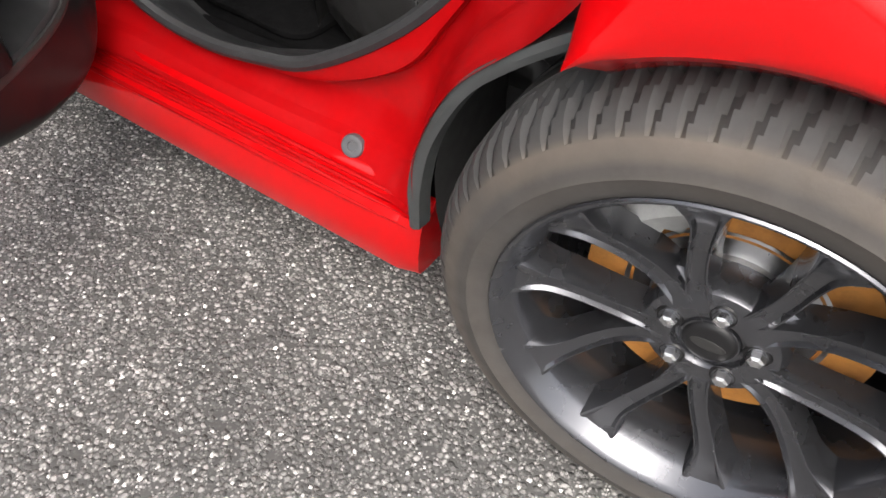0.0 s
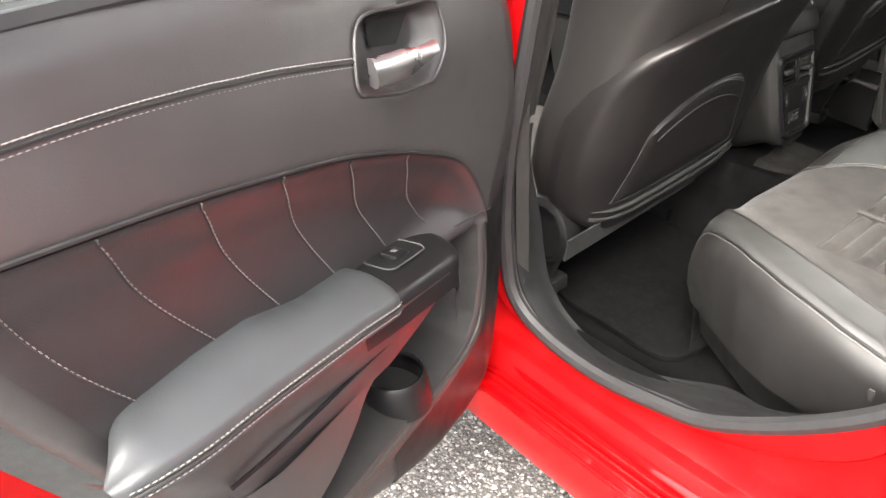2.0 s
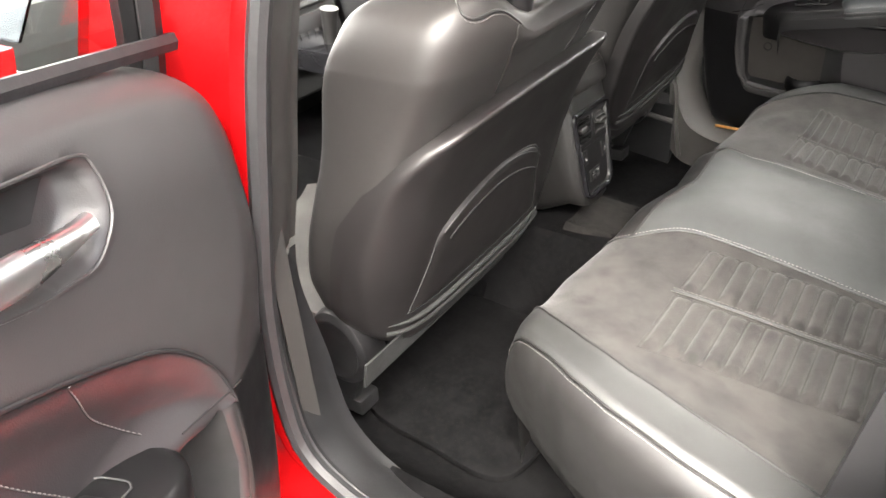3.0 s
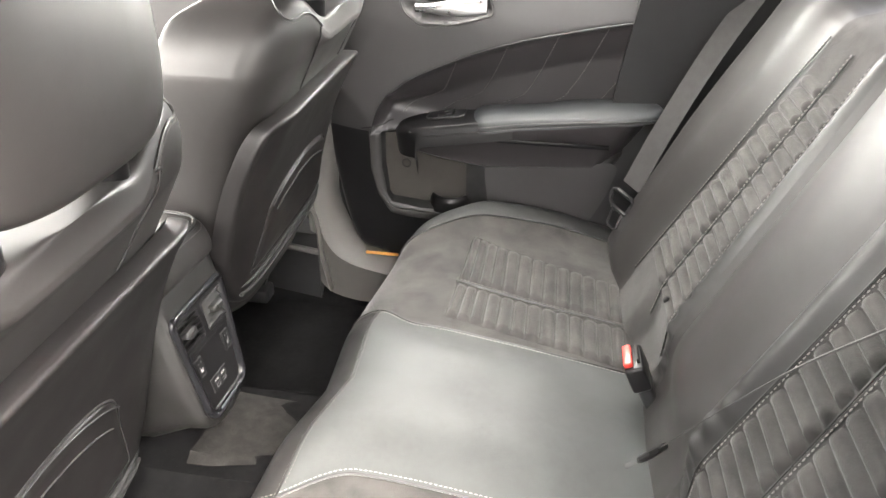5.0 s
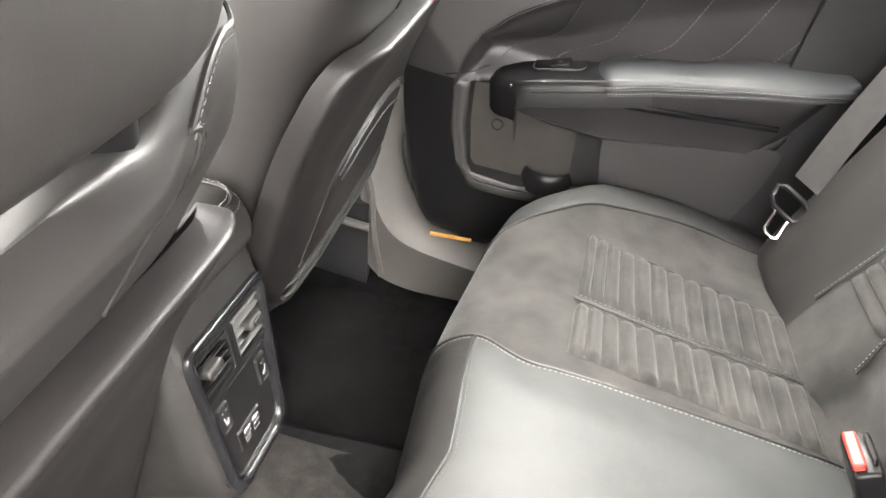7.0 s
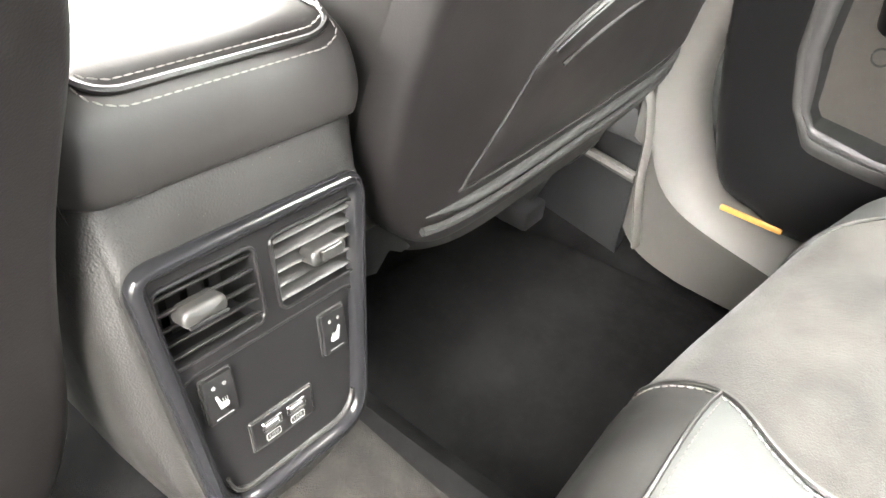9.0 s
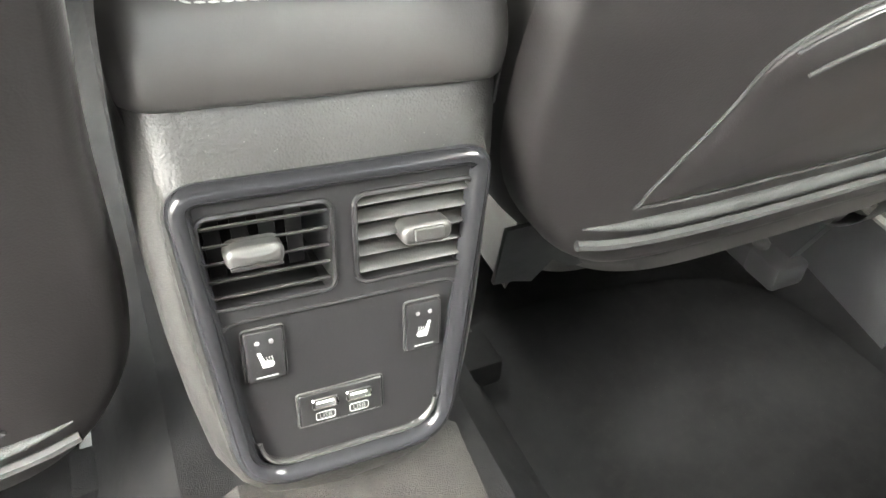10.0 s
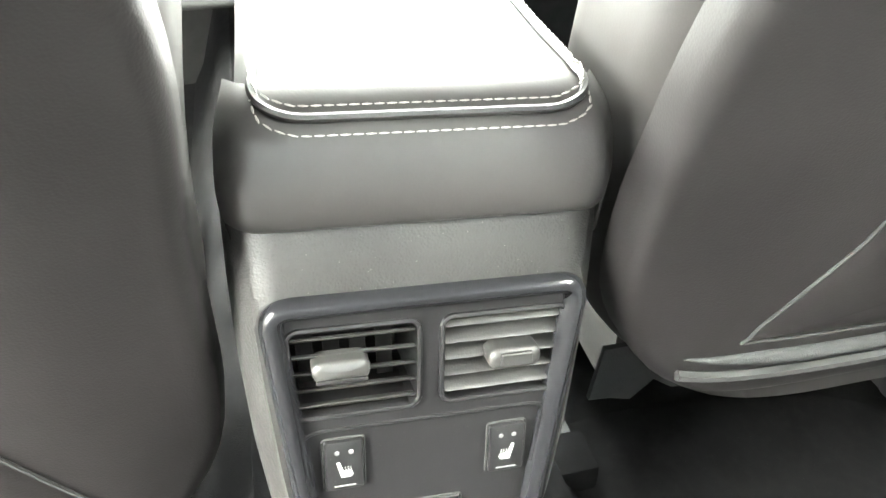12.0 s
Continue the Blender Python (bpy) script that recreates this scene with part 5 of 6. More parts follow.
for side in (-1, 1):
    inner = [(lambda x, k=k: pad_half(x) + (lerp_table(EDGE_V, x) - .072 - pad_half(x)) * k / 24) for k in range(25)]
    cut = [q for q in PROFILE if q[1] > .432 or q[0] > -.6]
    front = [q for q in PROFILE if not (q[1] > .437 or q[0] > -.6)]
    cushion = part("seat_cushion", grid(seat_surface(inner, side, cut)), SUEDE, bench, "grey suede seat cushion with pleated centre", sharp=60)
    part("cushion_front", grid(seat_surface([(lambda x, k=k: pad_half(x) + .005 + (lerp_table(EDGE_V, x) - pad_half(x) - .005) * k / 20) for k in range(21)], side, [(x + .010, z) for x, z in front])), LEATHER, bench, "black leather front of the cushion")
    # pleated panel: two columns of soft ribs
    n_rib, x0, x1 = 13, -.705, -.395
    for f0, f1, b0, b1 in ((.197, .310, .168, .280), (.326, .474, .294, .418)):
        rows = []
        for i in range(n_rib * 8 + 1):
            f = i / (n_rib * 8)
            c0, c1 = f0 + (b0 - f0) * f, f1 + (b1 - f1) * f
            x = x0 + (x1 - x0) * f
            z = next(z0 + (z1 - z0) * (x - xa) / (xb - xa) for (xa, z0), (xb, z1) in zip(PROFILE, PROFILE[1:]) if xb <= x <= xa)
            ph = (f * n_rib) % 1.0
            rib = .0085 * (1 - abs(2 * ph - 1) ** 2.6) - .0030
            r = []
            for k in range(15):
                g = k / 14
                endf = smooth(min(g, 1 - g) / .04) * smooth(min(f, 1 - f) / .03)
                r.append(seat_point(x, z, side * (c0 + (c1 - c0) * g)) + Vector((0, 0, .0015 + rib * endf - .0025 * (1 - endf))))
            rows.append(r if side > 0 else r[::-1])
        panel = part("pleated_panel", grid(rows), SUEDE, cushion, "pleated grey suede panel", sharp=80)
        for j in range(1, n_rib):
            part("groove_thread", tube([q + Vector((0, 0, .0004)) for q in rows[j * 8][1:-1]], .0005, 5), SUEDE_THREAD, panel)
        rim = [q + Vector((0, 0, .001)) for q in rows[0] + [r[-1] for r in rows[1:-1]] + rows[-1][::-1] + [r[0] for r in rows[-2:0:-1]]]
        part("panel_seam", tube(rim, .0011, 5, closed=True), SUEDE, panel)
    mid = [seat_point(x, z, side * (.318 - .031 * (x + .705) / .31)) + Vector((0, 0, .002)) for x, z in PROFILE if -.715 < x < -.39 and z > .4]
    part("centre_seam", tube(mid, .0022, 6), LEATHER, cushion)
    for off in (-.005, .005):
        part("seam_stitching", stitches([q + Vector((0, off, .0015)) for q in mid], .0007, .004, .0025), DIM_THREAD, cushion, "pale thread stitching")
    # leather bolster along the outer edge, with piping and stitches
    e = lambda x, d: lerp_table(EDGE_V, x) + d
    bol = [(lambda x, k=k: e(x, -.072 + .072 * k / 8)) for k in range(9)]
    part("bolster", grid(seat_surface(bol, side, cut, .001)), BOLSTER, bench, "black leather edge bolster", sharp=60)
    top = [q for q in PROFILE if q[1] > .43 or q[0] > -.6]
    rows = []
    for x, z in top:
        p = seat_point(x, z, side * e(x, 0))
        low = .318 + .05 * smooth((x + .70) / .36)
        row = [p, p + Vector((0, side * .014, -.012)), p + Vector((0, side * .020, -.035)), Vector((p.x, p.y + side * .016, p.z * .4 + low * .6)), Vector((p.x + .006, p.y + side * .004, low)), Vector((p.x + .010, p.y - side * .012, low - .006)), Vector((p.x + .02, p.y - side * .03, low - .09))]
        rows.append(row if side > 0 else row[::-1])
    part("cushion_side", grid(rows), LEATHER, bench, "smooth leather side of the cushion", sharp=50)
    for d, nm in ((-.001, "outer_piping"), (-.072, "inner_piping")):
        line = [seat_point(x, z, side * e(x, d)) + Vector((0, 0, .0015)) for x, z in top]
        part(nm, tube(line, .0022, 6), LEATHER, bench)
        part("piping_stitching", stitches([q + Vector((0, side * .006, -.001)) for q in line], .0006, .004, .0022), THREAD, bench, "pale thread stitching")
    line = [seat_point(x, z, side * (pad_half(x) + .001)) + Vector((0, 0, .001)) for x, z in PROFILE if z > .25]
    part("pad_piping", tube(line, .0020, 6), LEATHER, bench)
    part("pad_stitching", stitches([q + Vector((0, -side * .006, .0015)) for q in line], .0009, .004, .0022), THREAD, bench, "pale thread stitching")

# backrest, leaning back
BACK_N = Vector((-.912, 0, .41))


def bolster_v(z):
    return .400 - .085 * smooth((z - .52) / .38)


def back_point(z, v, out=0.0):
    a = abs(v)
    h = 0.0
    h += .030 * smooth((a - bolster_v(z)) / .10) - .055 * smooth((a - .55) / .09)
    h += .020 * math.exp(-((a - .115) / .022) ** 2)
    h += .012 * smooth((.095 - a) / .03)
    low = smooth((z - .42) / .05)
    h *= 1 - (1 - smooth((z - .50) / .09)) * (1 - smooth((a - .24) / .05))
    top = smooth((z - .94) / .07)
    return Vector((-.375 + .45 * (z - .5) + .022 * (1 - smooth((z - .48) / .09)) * (1 - smooth((a - .24) / .05)), BENCH_Y + v * (1 - .10 * smooth((z - .7) / .3) * smooth((a - .3) / .2)), z)) + BACK_N * ((h + out) * low - .05 * top * top)


def back_surface(v0, v1, nv, side, z0=.40, z1=1.01, nz=50, out=0.0):
    rows = []
    for j in range(nz + 1):
        z = z0 + (z1 - z0) * j / nz
        a, b = (v(z) if callable(v) else v for v in (v0, v1))
        rows.append([back_point(z, side * (a + (b - a) * i / nv), out(z, i / nv) if callable(out) else out) for i in range(nv + 1)])
    return [r[::-1] for r in rows] if side > 0 else rows


part("centre_backrest", grid([[back_point(.40 + .61 * j / 40, -.10 + .20 * i / 16, .006 * math.sin(max(0, min(1, (i - 3) / 10)) * math.pi)) for i in range(16, -1, -1)] for j in range(41)]), LEATHER_SOFT, bench, "smooth leather centre backrest")
for side in (-1, 1):
    part("backrest_edge", grid(back_surface(.10, .140, 12, side, nz=130, out=lambda z, f: .0028 * math.sin(z * 190 + 2 * f) * math.sin(math.pi * f) * (1 - smooth((z - .60) / .08)))), LEATHER, bench, "black leather backrest edge with gathered creases")
    back = part("backrest", grid(back_surface(.140, bolster_v, 20, side)), SUEDE, bench, "grey suede backrest with pleated centre", sharp=60)
    part("backrest_bolster", grid(back_surface(bolster_v, .655, 24, side)), LEATHER_SOFT, bench, "black leather backrest bolster", sharp=60)
    n_rib, z0, z1 = 17, .545, .895
    for low0, low1, top0, top1 in ((.146, .250, .146, .214), (.262, .388, .226, .302)):
        rows = []
        for i in range(n_rib * 8 + 1):
            f = i / (n_rib * 8)
            ph = (f * n_rib) % 1.0
            rib = .0090 * (1 - abs(2 * ph - 1) ** 2.6) - .0030
            c0, c1 = low0 + (top0 - low0) * f, low1 + (top1 - low1) * f
            r = []
            for k in range(13):
                g = k / 12
                endf = smooth(min(g, 1 - g) / .04) * smooth(min(f, 1 - f) / .02)
                r.append(back_point(z0 + (z1 - z0) * f, side * (c0 + (c1 - c0) * g), .0015 + rib * endf - .0025 * (1 - endf)))
            rows.append(r[::-1] if side > 0 else r)
        panel = part("pleated_panel", grid(rows), SUEDE, back, "pleated grey suede panel", sharp=80)
        for j in range(1, n_rib):
            part("groove_thread", tube([q + BACK_N * .0004 for q in rows[j * 8][1:-1]], .0005, 5), SUEDE_THREAD, panel)
    for v_low, v_top in ((.256, .218), (.142, .142), (.400, .316)):
        line = [back_point(.50 + .44 * k / 60, side * (v_low + (v_top - v_low) * k / 60), .003) for k in range(61)]
        part("back_seam", tube(line, .0013, 6), LEATHER, back)
        part("seam_stitching", stitches([q + Vector((0, side * .006, 0)) for q in line], .0009, .004, .0025), THREAD, back, "pale thread stitching")
part("backrest_button", screw_at(back_point(.56, .203, .008), tuple(BACK_N), .006), DARK, bench)
part("bench_base", rbox((.40, 1.02, .12), .02, (-.56, YC, .235)), DARK, bench, "dark base under the bench")


# ---- buckles and belts ----
def buckle(at, lean, label):
    b = thing("belt_buckle", at, label, "buckle", "belt buckles")
    m = Matrix.Translation(at) @ Euler((0, radians(lean), 0)).to_matrix().to_4x4()
    part("housing", rbox((.028, .060, .044), .005, (0, 0, -.024), m, 3), SATIN, b, "black plastic buckle housing")
    part("release_button", rbox((.013, .046, .010), .003, (-.006, 0, .001), m, 3), BUCKLE_RED, b, "red release button")
    part("slot", rbox((.004, .036, .010), .001, (.0085, 0, .0005), m), DARK, b)
    part("sleeve", rbox((.022, .048, .05), .006, (.002, 0, -.066), m, 3), TRIM_DARK, b, "grey plastic buckle sleeve")
    return b


buckle(Vector((-.412, .748, .508)), -26, "black seat belt buckle with red button in the bench")
buckle(Vector((-.406, 1.040, .524)), -26, "black seat belt buckle with bright red button")


def ribbon(path, width, thick=.0016):
    rows = []
    p = [Vector(q) for q in path]
    w = [Vector(q) for q in width]
    front = [[a - b * .5, a - b * .17, a + b * .17, a + b * .5] for a, b in zip(p, w)]
    n = (p[1] - p[0]).cross(w[0]).normalized() * thick
    return slab(front, n)


def seat_belt(path, width, tip, tip_dir, label):
    b = thing("seat_belt", path[-1], label, "seat belt", "rear seat belts")
    pts = spline(path, 40)
    ws = spline(width, 40)
    part("webbing", ribbon(pts, ws), WEBBING, b, "dark woven belt webbing")
    d = Vector(tip_dir).normalized()
    side = Vector(width[-1]).normalized()
    n = d.cross(side).normalized()
    plc = lambda a, c, h: Vector(tip) + side * a + d * c + n * h
    loop = [plc(a, c, 0) for a, c in ((-.028, 0), (-.028, .016), (-.018, .026), (.018, .026), (.028, .016), (.028, 0), (.018, -.006), (-.018, -.006))]
    part("tongue_loop", tube(loop, .0042, 8, closed=True, up=tuple(n)), SATIN, b, "black plastic belt tongue")
    blade = [plc(a, c, 0) for a, c in ((-.012, .026), (-.012, .058), (-.006, .062), (.006, .062), (.012, .058), (.012, .026))]
    part("tongue_blade", tube(blade, .0034, 6, up=tuple(n)), CHROME, b, "bright steel tongue blade")
    return b


seat_belt([(-.10, 1.60, 1.12), (-.19, 1.575, .98), (-.27, 1.552, .84), (-.34, 1.528, .69), (-.385, 1.502, .585)], [(.030, -.030, -.012)] * 5,
          (-.398, 1.495, .565), (-.25, -.25, -.75), "black seat belt hanging beside the bench")
seat_belt([(-.14, .42, 1.12), (-.25, .56, .97), (-.315, .66, .83), (-.36, .735, .70), (-.395, .785, .60)], [(.018, .036, -.022)] * 5,
          (-.402, .788, .585), (-.35, .35, -.75), "black seat belt crossing the bench backrest")


# ---- front seats ----
def x_rear(z):
    """Rear face of the backrest at a height."""
    return lerp_table([(.30, -1.10), (.42, -1.075), (.60, -1.03), (.76, -.982), (.86, -.930), (.95, -.898), (1.02, -.885)], z)


def front_seat(yc, outer, label, dx=0.0, dz=0.0, foot=0.0, sway=0.0):
    s = thing("front_seat", (-1.25, yc, .21), label, "car seat", "front seats")
    half = [(.34, .19), (.40, .232), (.47, .250), (.56, .262), (.70, .266), (.84, .268), (.87, .265), (.90, .256), (.925, .241), (.945, .221), (.960, .196), (.972, .160), (.980, .118), (.985, .06)]
    hs = [(p.x, p.y) for p in spline([(a, b, 0) for a, b in half], 60)]
    up = Vector((dx, 0, dz))
    heel = .05 + foot * .4
    side = lambda z: sway * smooth((z - .58) / .28)

    def skin(z, phi):
        """A point of the backrest: phi turns from one side (0) over the rear (90 degrees) to the other."""
        hw = lerp_table(hs, z)
        th = (.165 - .02 * smooth((z - .80) / .18)) * (1 - .60 * smooth((z - .90) / .087) ** 2)
        c, q = math.cos(phi), math.sin(phi)
        y = hw * abs(c) ** (.40 + .25 * smooth((z - .86) / .10)) * (1 if c > 0 else -1)
        xx = th / 2 * abs(q) ** .52 * (1 if q > 0 else -1)
        xx -= (.022 * smooth((z - .40) / .15) + .055 * smooth((z - .72) / .16) if q < 0 else .012) * abs(c) ** 2.5
        sink = (.060 * smooth((z - .84) / .12)) * (1 - smooth((abs(y) - .085) / .095))
        sink += .012 * smooth((z - .91) / .07)
        z += heel * (1 - smooth((z - .36) / .20))
        lean = -.020 * smooth((z - .90) / .09)
        return Vector((x_rear(z) - th / 2 + xx + lean, yc + y + side(z), z - sink)) + up

    def back_x(a, z):
        """Rear face of the backrest at a sideways distance and height."""
        hw = lerp_table(hs, z)
        c = min(.998, abs(a) / hw) ** 2.5
        th = .165 - .02 * smooth((z - .80) / .18)
        return x_rear(z) - th / 2 + th / 2 * (1 - c * c) ** .26 - .012 * c ** 2.5

    rows = [[skin(z, -2 * math.pi * k / 72) for k in range(72)] for z, _ in hs]
    part("backrest", grid(rows, wrap_u=True, cap=True), LEATHER_SOFT, s, "smooth black leather backrest", sharp=70)
    # seams: over the shoulder, and down to the shell
    for sd in (-1, 1):
        turn_to = lambda deg: radians(deg) if sd > 0 else math.pi - radians(deg)
        way = spline([(.976, -25, 0), (.964, 0, 0), (.948, 20, 0), (.934, 34, 0), (.929, 44, 0), (.935, 53, 0), (.945, 60, 0), (.950, 66, 0)], 70)
        v = [skin(p.x, turn_to(p.y)) for p in way]
        out = [(q - Vector((x_rear(.90) - .09, yc, q.z - .04))).normalized() * .0012 for q in v]
        v = [q + o for q, o in zip(v, out)]
        part("shoulder_seam", tube(v, .0018, 6), LEATHER, s)
        part("shoulder_stitching", stitches([q + Vector((.0015, 0, -.0045)) for q in v], .0006, .0040, .0020), DIM_THREAD, s, "pale thread stitching")
        way = spline([(.950, 66, 0), (.930, 69, 0), (.90, 76, 0), (.86, 82, 0), (.80, 84.5, 0)], 40)
        v = [skin(p.x, turn_to(p.y)) + Vector((.0008, 0, .0005)) for p in way]
        part("back_seam", tube(v, .0016, 6), LEATHER, s)
        part("back_stitching", stitches([q + Vector((.0006, sd * .004, 0)) for q in v], .0004, .004, .0022), LEATHER, s, "pale thread stitching")
    # shell over the lower back, wrapped round the corners, with a proud upper lip
    prof = [(.398, .0), (.398, .10), (.400, .165), (.410, .205), (.440, .236), (.50, .259), (.58, .266), (.66, .264), (.715, .257), (.752, .242), (.776, .216), (.790, .175), (.796, .11), (.798, .0)]
    crisp = [(.398, .0), (.398, .10), (.400, .165), (.410, .205), (.440, .236), (.50, .259), (.58, .266), (.66, .265), (.725, .262), (.768, .254), (.788, .240), (.795, .205), (.797, .12), (.798, .0)]
    one = [(p.y, p.x) for p in spline([(a, b, 0) for a, b in prof], 44)]
    two = [(-p.y, p.x) for p in spline([(a, b, 0) for a, b in crisp], 44)]
    outline = [(outer * a, b) for a, b in one + two[-2:0:-1]]
    if area2(outline) < 0:
        outline.reverse()
    lift = lambda b: .014 + .016 * smooth((b - .66) / .13)

    def on_shell(a, b, h=0.0):
        k = smooth((abs(a) - .20) / .06)
        b += foot * (1 - smooth((b - .40) / .30))
        flat = 1 - (.06 * smooth((b - .70) / .08) if a * outer > 0 else .22 + .08 * smooth((b - .70) / .08))
        return Vector((back_x(a * flat, b) + lift(b) * (1 - .45 * k) + h, yc + a * (1 + .022 * k) + side(b), b)) + up

    mid = Vector((0, .60))
    rings = [[on_shell(a, b, -.030) for a, b in outline], [on_shell(a, b, -.013) for a, b in outline]]
    for f, h in ((.997, -.006), (.990, -.0025), (.980, -.0006), (.968, .0004), (.95, 0), (.92, 0), (.88, 0), (.83, 0), (.77, 0), (.70, 0), (.6, 0), (.45, 0), (.3, 0), (.15, 0), (.02, 0)):
        rings.append([on_shell(*(mid + (Vector(p) - mid) * f), h) for p in outline])
    shell = part("seat_shell", grid(rings, wrap_u=True, cap=True), SHELL, s, "leather-covered seat back shell", sharp=50)
    # map pocket: a panel set into the shell, its curved mouth piped
    po = [(-.146, .603), (-.10, .632), (-.03, .648), (.05, .648), (.11, .634), (.146, .606), (.160, .56), (.176, .515), (.188, .478), (.172, .470), (0, .466), (-.172, .470), (-.188, .478), (-.176, .515), (-.160, .56)]
    po = [(p.x, p.y) for p in spline([(a, b, 0) for a, b in po], 90, closed=True)]
    mid2 = Vector((0, .55))
    rings = [[on_shell(a, b, -.008) for a, b in po], [on_shell(a, b, .0005) for a, b in po]]
    for f, h in ((.985, .0012), (.96, .0028), (.90, .0045), (.8, .0055), (.65, .006), (.45, .0065), (.25, .0065), (.05, .0065)):
        rings.append([on_shell(*(mid2 + (Vector(p) - mid2) * f), h + .002 * smooth(((mid2 + (Vector(p) - mid2) * f).y - .55) / .08)) for p in po])
    pocket = part("map_pocket", grid(rings, wrap_u=True, cap=True), SHELL, shell, "soft leather map pocket", sharp=60)
    rim = [on_shell(a * 1.012, .55 + (b - .55) * 1.03, .0006) for a, b in po]
    part("pocket_groove", tube(rim, .0013, 6, closed=True, up=(1, 0, 0)), DARK, pocket)
    mouth = [on_shell(a, b + .001, .0058) for a, b in [(-.146 + .292 * k / 30, .603 + .047 * math.sin(math.pi * k / 30) ** .8) for k in range(31)]]
    part("pocket_hem", tube(mouth, .0013, 6, up=(1, 0, 0)), TRIM_DARK, pocket, "piped edge of the map pocket")
    fold = [on_shell(a, b, .0082) for a, b in [(-.13 + .26 * k / 30, .585 + .036 * math.sin(math.pi * k / 30) ** .8) for k in range(31)]]
    part("pocket_fold", tube(fold, .0014, 6, up=(1, 0, 0)), DARK, pocket)
    ridge = [on_shell(-.222 + .444 * k / 30, .446 + .010 * abs(k / 15 - 1) ** 4, .002) for k in range(31)]
    part("shell_ridge", tube(ridge, [.0048 * math.sin(math.pi * min(1, (k + .4) / 5, (30.4 - k) / 5) / 2) for k in range(31)], 10, up=(1, 0, 0)), FLAP, shell, "rounded ridge along the foot of the shell")
    low = [on_shell(-.222 + .444 * k / 30, .427 + .012 * abs(k / 15 - 1) ** 4, .003) for k in range(31)]
    part("ridge_groove", tube(low, .0036, 6, up=(1, 0, 0)), DARK, shell)
    # headrest on two posts
    hr = []
    for z, hw, th, xo in ((.944, .070, .060, .006), (.950, .112, .104, .004), (.972, .142, .130, 0), (1.03, .155, .135, -.002), (1.10, .155, .130, -.008), (1.16, .140, .10, -.020), (1.195, .118, .08, -.028), (1.21, .08, .05, -.034)):
        ring = []
        for k in range(40):
            a = 2 * math.pi * k / 40
            c, q = math.cos(a), math.sin(a)
            ring.append(Vector((-.935 + xo + th / 2 * (abs(q) ** .6) * (1 if q > 0 else -1) - .02 * abs(c) ** 2.5, yc + sway + hw * (abs(c) ** .6) * (1 if c > 0 else -1), z)) + up)
        hr.append(ring[::-1])
    fine = [spline([tuple(r[k]) for r in hr], 28) for k in range(40)]
    rows = [[fine[k][j] for k in range(40)] for j in range(29)]
    part("headrest", grid(rows, wrap_u=True, cap=True), LEATHER_SOFT, s, "smooth leather headrest", sharp=70)
    for sd in (-1, 1):
        px, py = -.945 + dx, yc + sway + sd * .085
        part("headrest_post", tube([(px, py, .90 + dz), (px, py, .99 + dz)], .0065, 10), CHROME, s, "chrome headrest post")
        col = [[Vector((px + r * 1.25 * math.cos(t), py + r * math.sin(t), z + dz)) for t in [k * math.pi / 10 for k in range(20)]] for r, z in ((.021, .905), (.022, .930), (.019, .9335), (.008, .934))]
        part("post_collar", grid(col, wrap_u=True, cap=True), SATIN, s, "black plastic post collar")
    # cushion, side covers and runners
    cr = []
    for k in range(17):
        f = k / 16
        x = -1.20 - .40 * f
        z = .375 + .02 * f - .15 * max(0, f - .85)
        cr.append([Vector((x, yc + (.235 if u * outer > 0 else .160) * u, z + .05 * abs(u) ** 4 - .14 * max(0, abs(u) - .92) * 8 * .5)) for u in [-1 + .1 * i for i in range(21)]])
    part("cushion", slab(cr, (0, 0, -.07)), SUEDE, s, "dark grey suede cushion", sharp=60)
    ragged = lambda i: .006 * math.sin(i * 1.7) + .004 * math.sin(i * 3.1)
    hem = .376 if outer < 0 else .450
    flap = [[Vector((-1.086 + dx + (.014 if outer < 0 else -.002) - .010 * t, yc + outer * ((.285 - .42 * i / 30) if outer < 0 else (.212 - .46 * i / 30)), .425 + dz + foot + (hem - .425 - dz - foot + (ragged(i) if outer > 0 else 0)) * t)) for i in range(31)] for t in (0, .2, .4, .6, .8, 1)]
    part("lower_cover", slab(flap, (-.004, 0, 0)), FLAP, s, "grey fabric flap under the backrest")
    for sd in (-1, 1):
        rec = [[Vector((-1.168 + r * math.cos(t), yc + sd * (.250 + h), .392 + r * 1.15 * math.sin(t))) for t in [k * math.pi / 16 for k in range(32)]] for r, h in ((.062, -.05), (.062, -.010), (.060, -.002), (.054, .003), (.048, .004), (.044, .001), (.018, .001), (.0, .001))]
        if sd == outer:
            part("recliner_cover", grid(rec, wrap_u=True), SATIN, s, "round black recliner cover", sharp=35)
        tri = [(-1.12, .40), (-1.175, .255), (-1.24, .25), (-1.50, .30), (-1.50, .40)]
        if sd == outer:
            part("side_cover", plate(tri, lambda a, b, h: Vector((a, yc + sd * (.225 + h), b)), .02, .004, 2), TRIM_DARK, s, "dark plastic seat side cover")
        part("runner", rbox((.42, .035, .03), .004, (-1.38, yc + sd * .20, .232)), TRIM_DARK, s, "black steel seat runner")
        # inboard end takes the carpet's black to hold the shade beside the console
        part("runner_end", rbox((.05, .05, .034), .006, (-1.185, yc + sd * .20, .238)), TRIM_DARK if sd == outer else CARPET, s, "black runner end cover, the inboard one darkened for shade")
        if sd == outer:
            part("runner_bolt", screw_at(Vector((-1.205, yc + sd * .20 - .012, .262)), (0, 0, 1), .010), KNOB, s, "bright runner bolt")
    return s


front_seat(.588, -1, "front seat in smooth black leather with pale stitching", sway=.032)
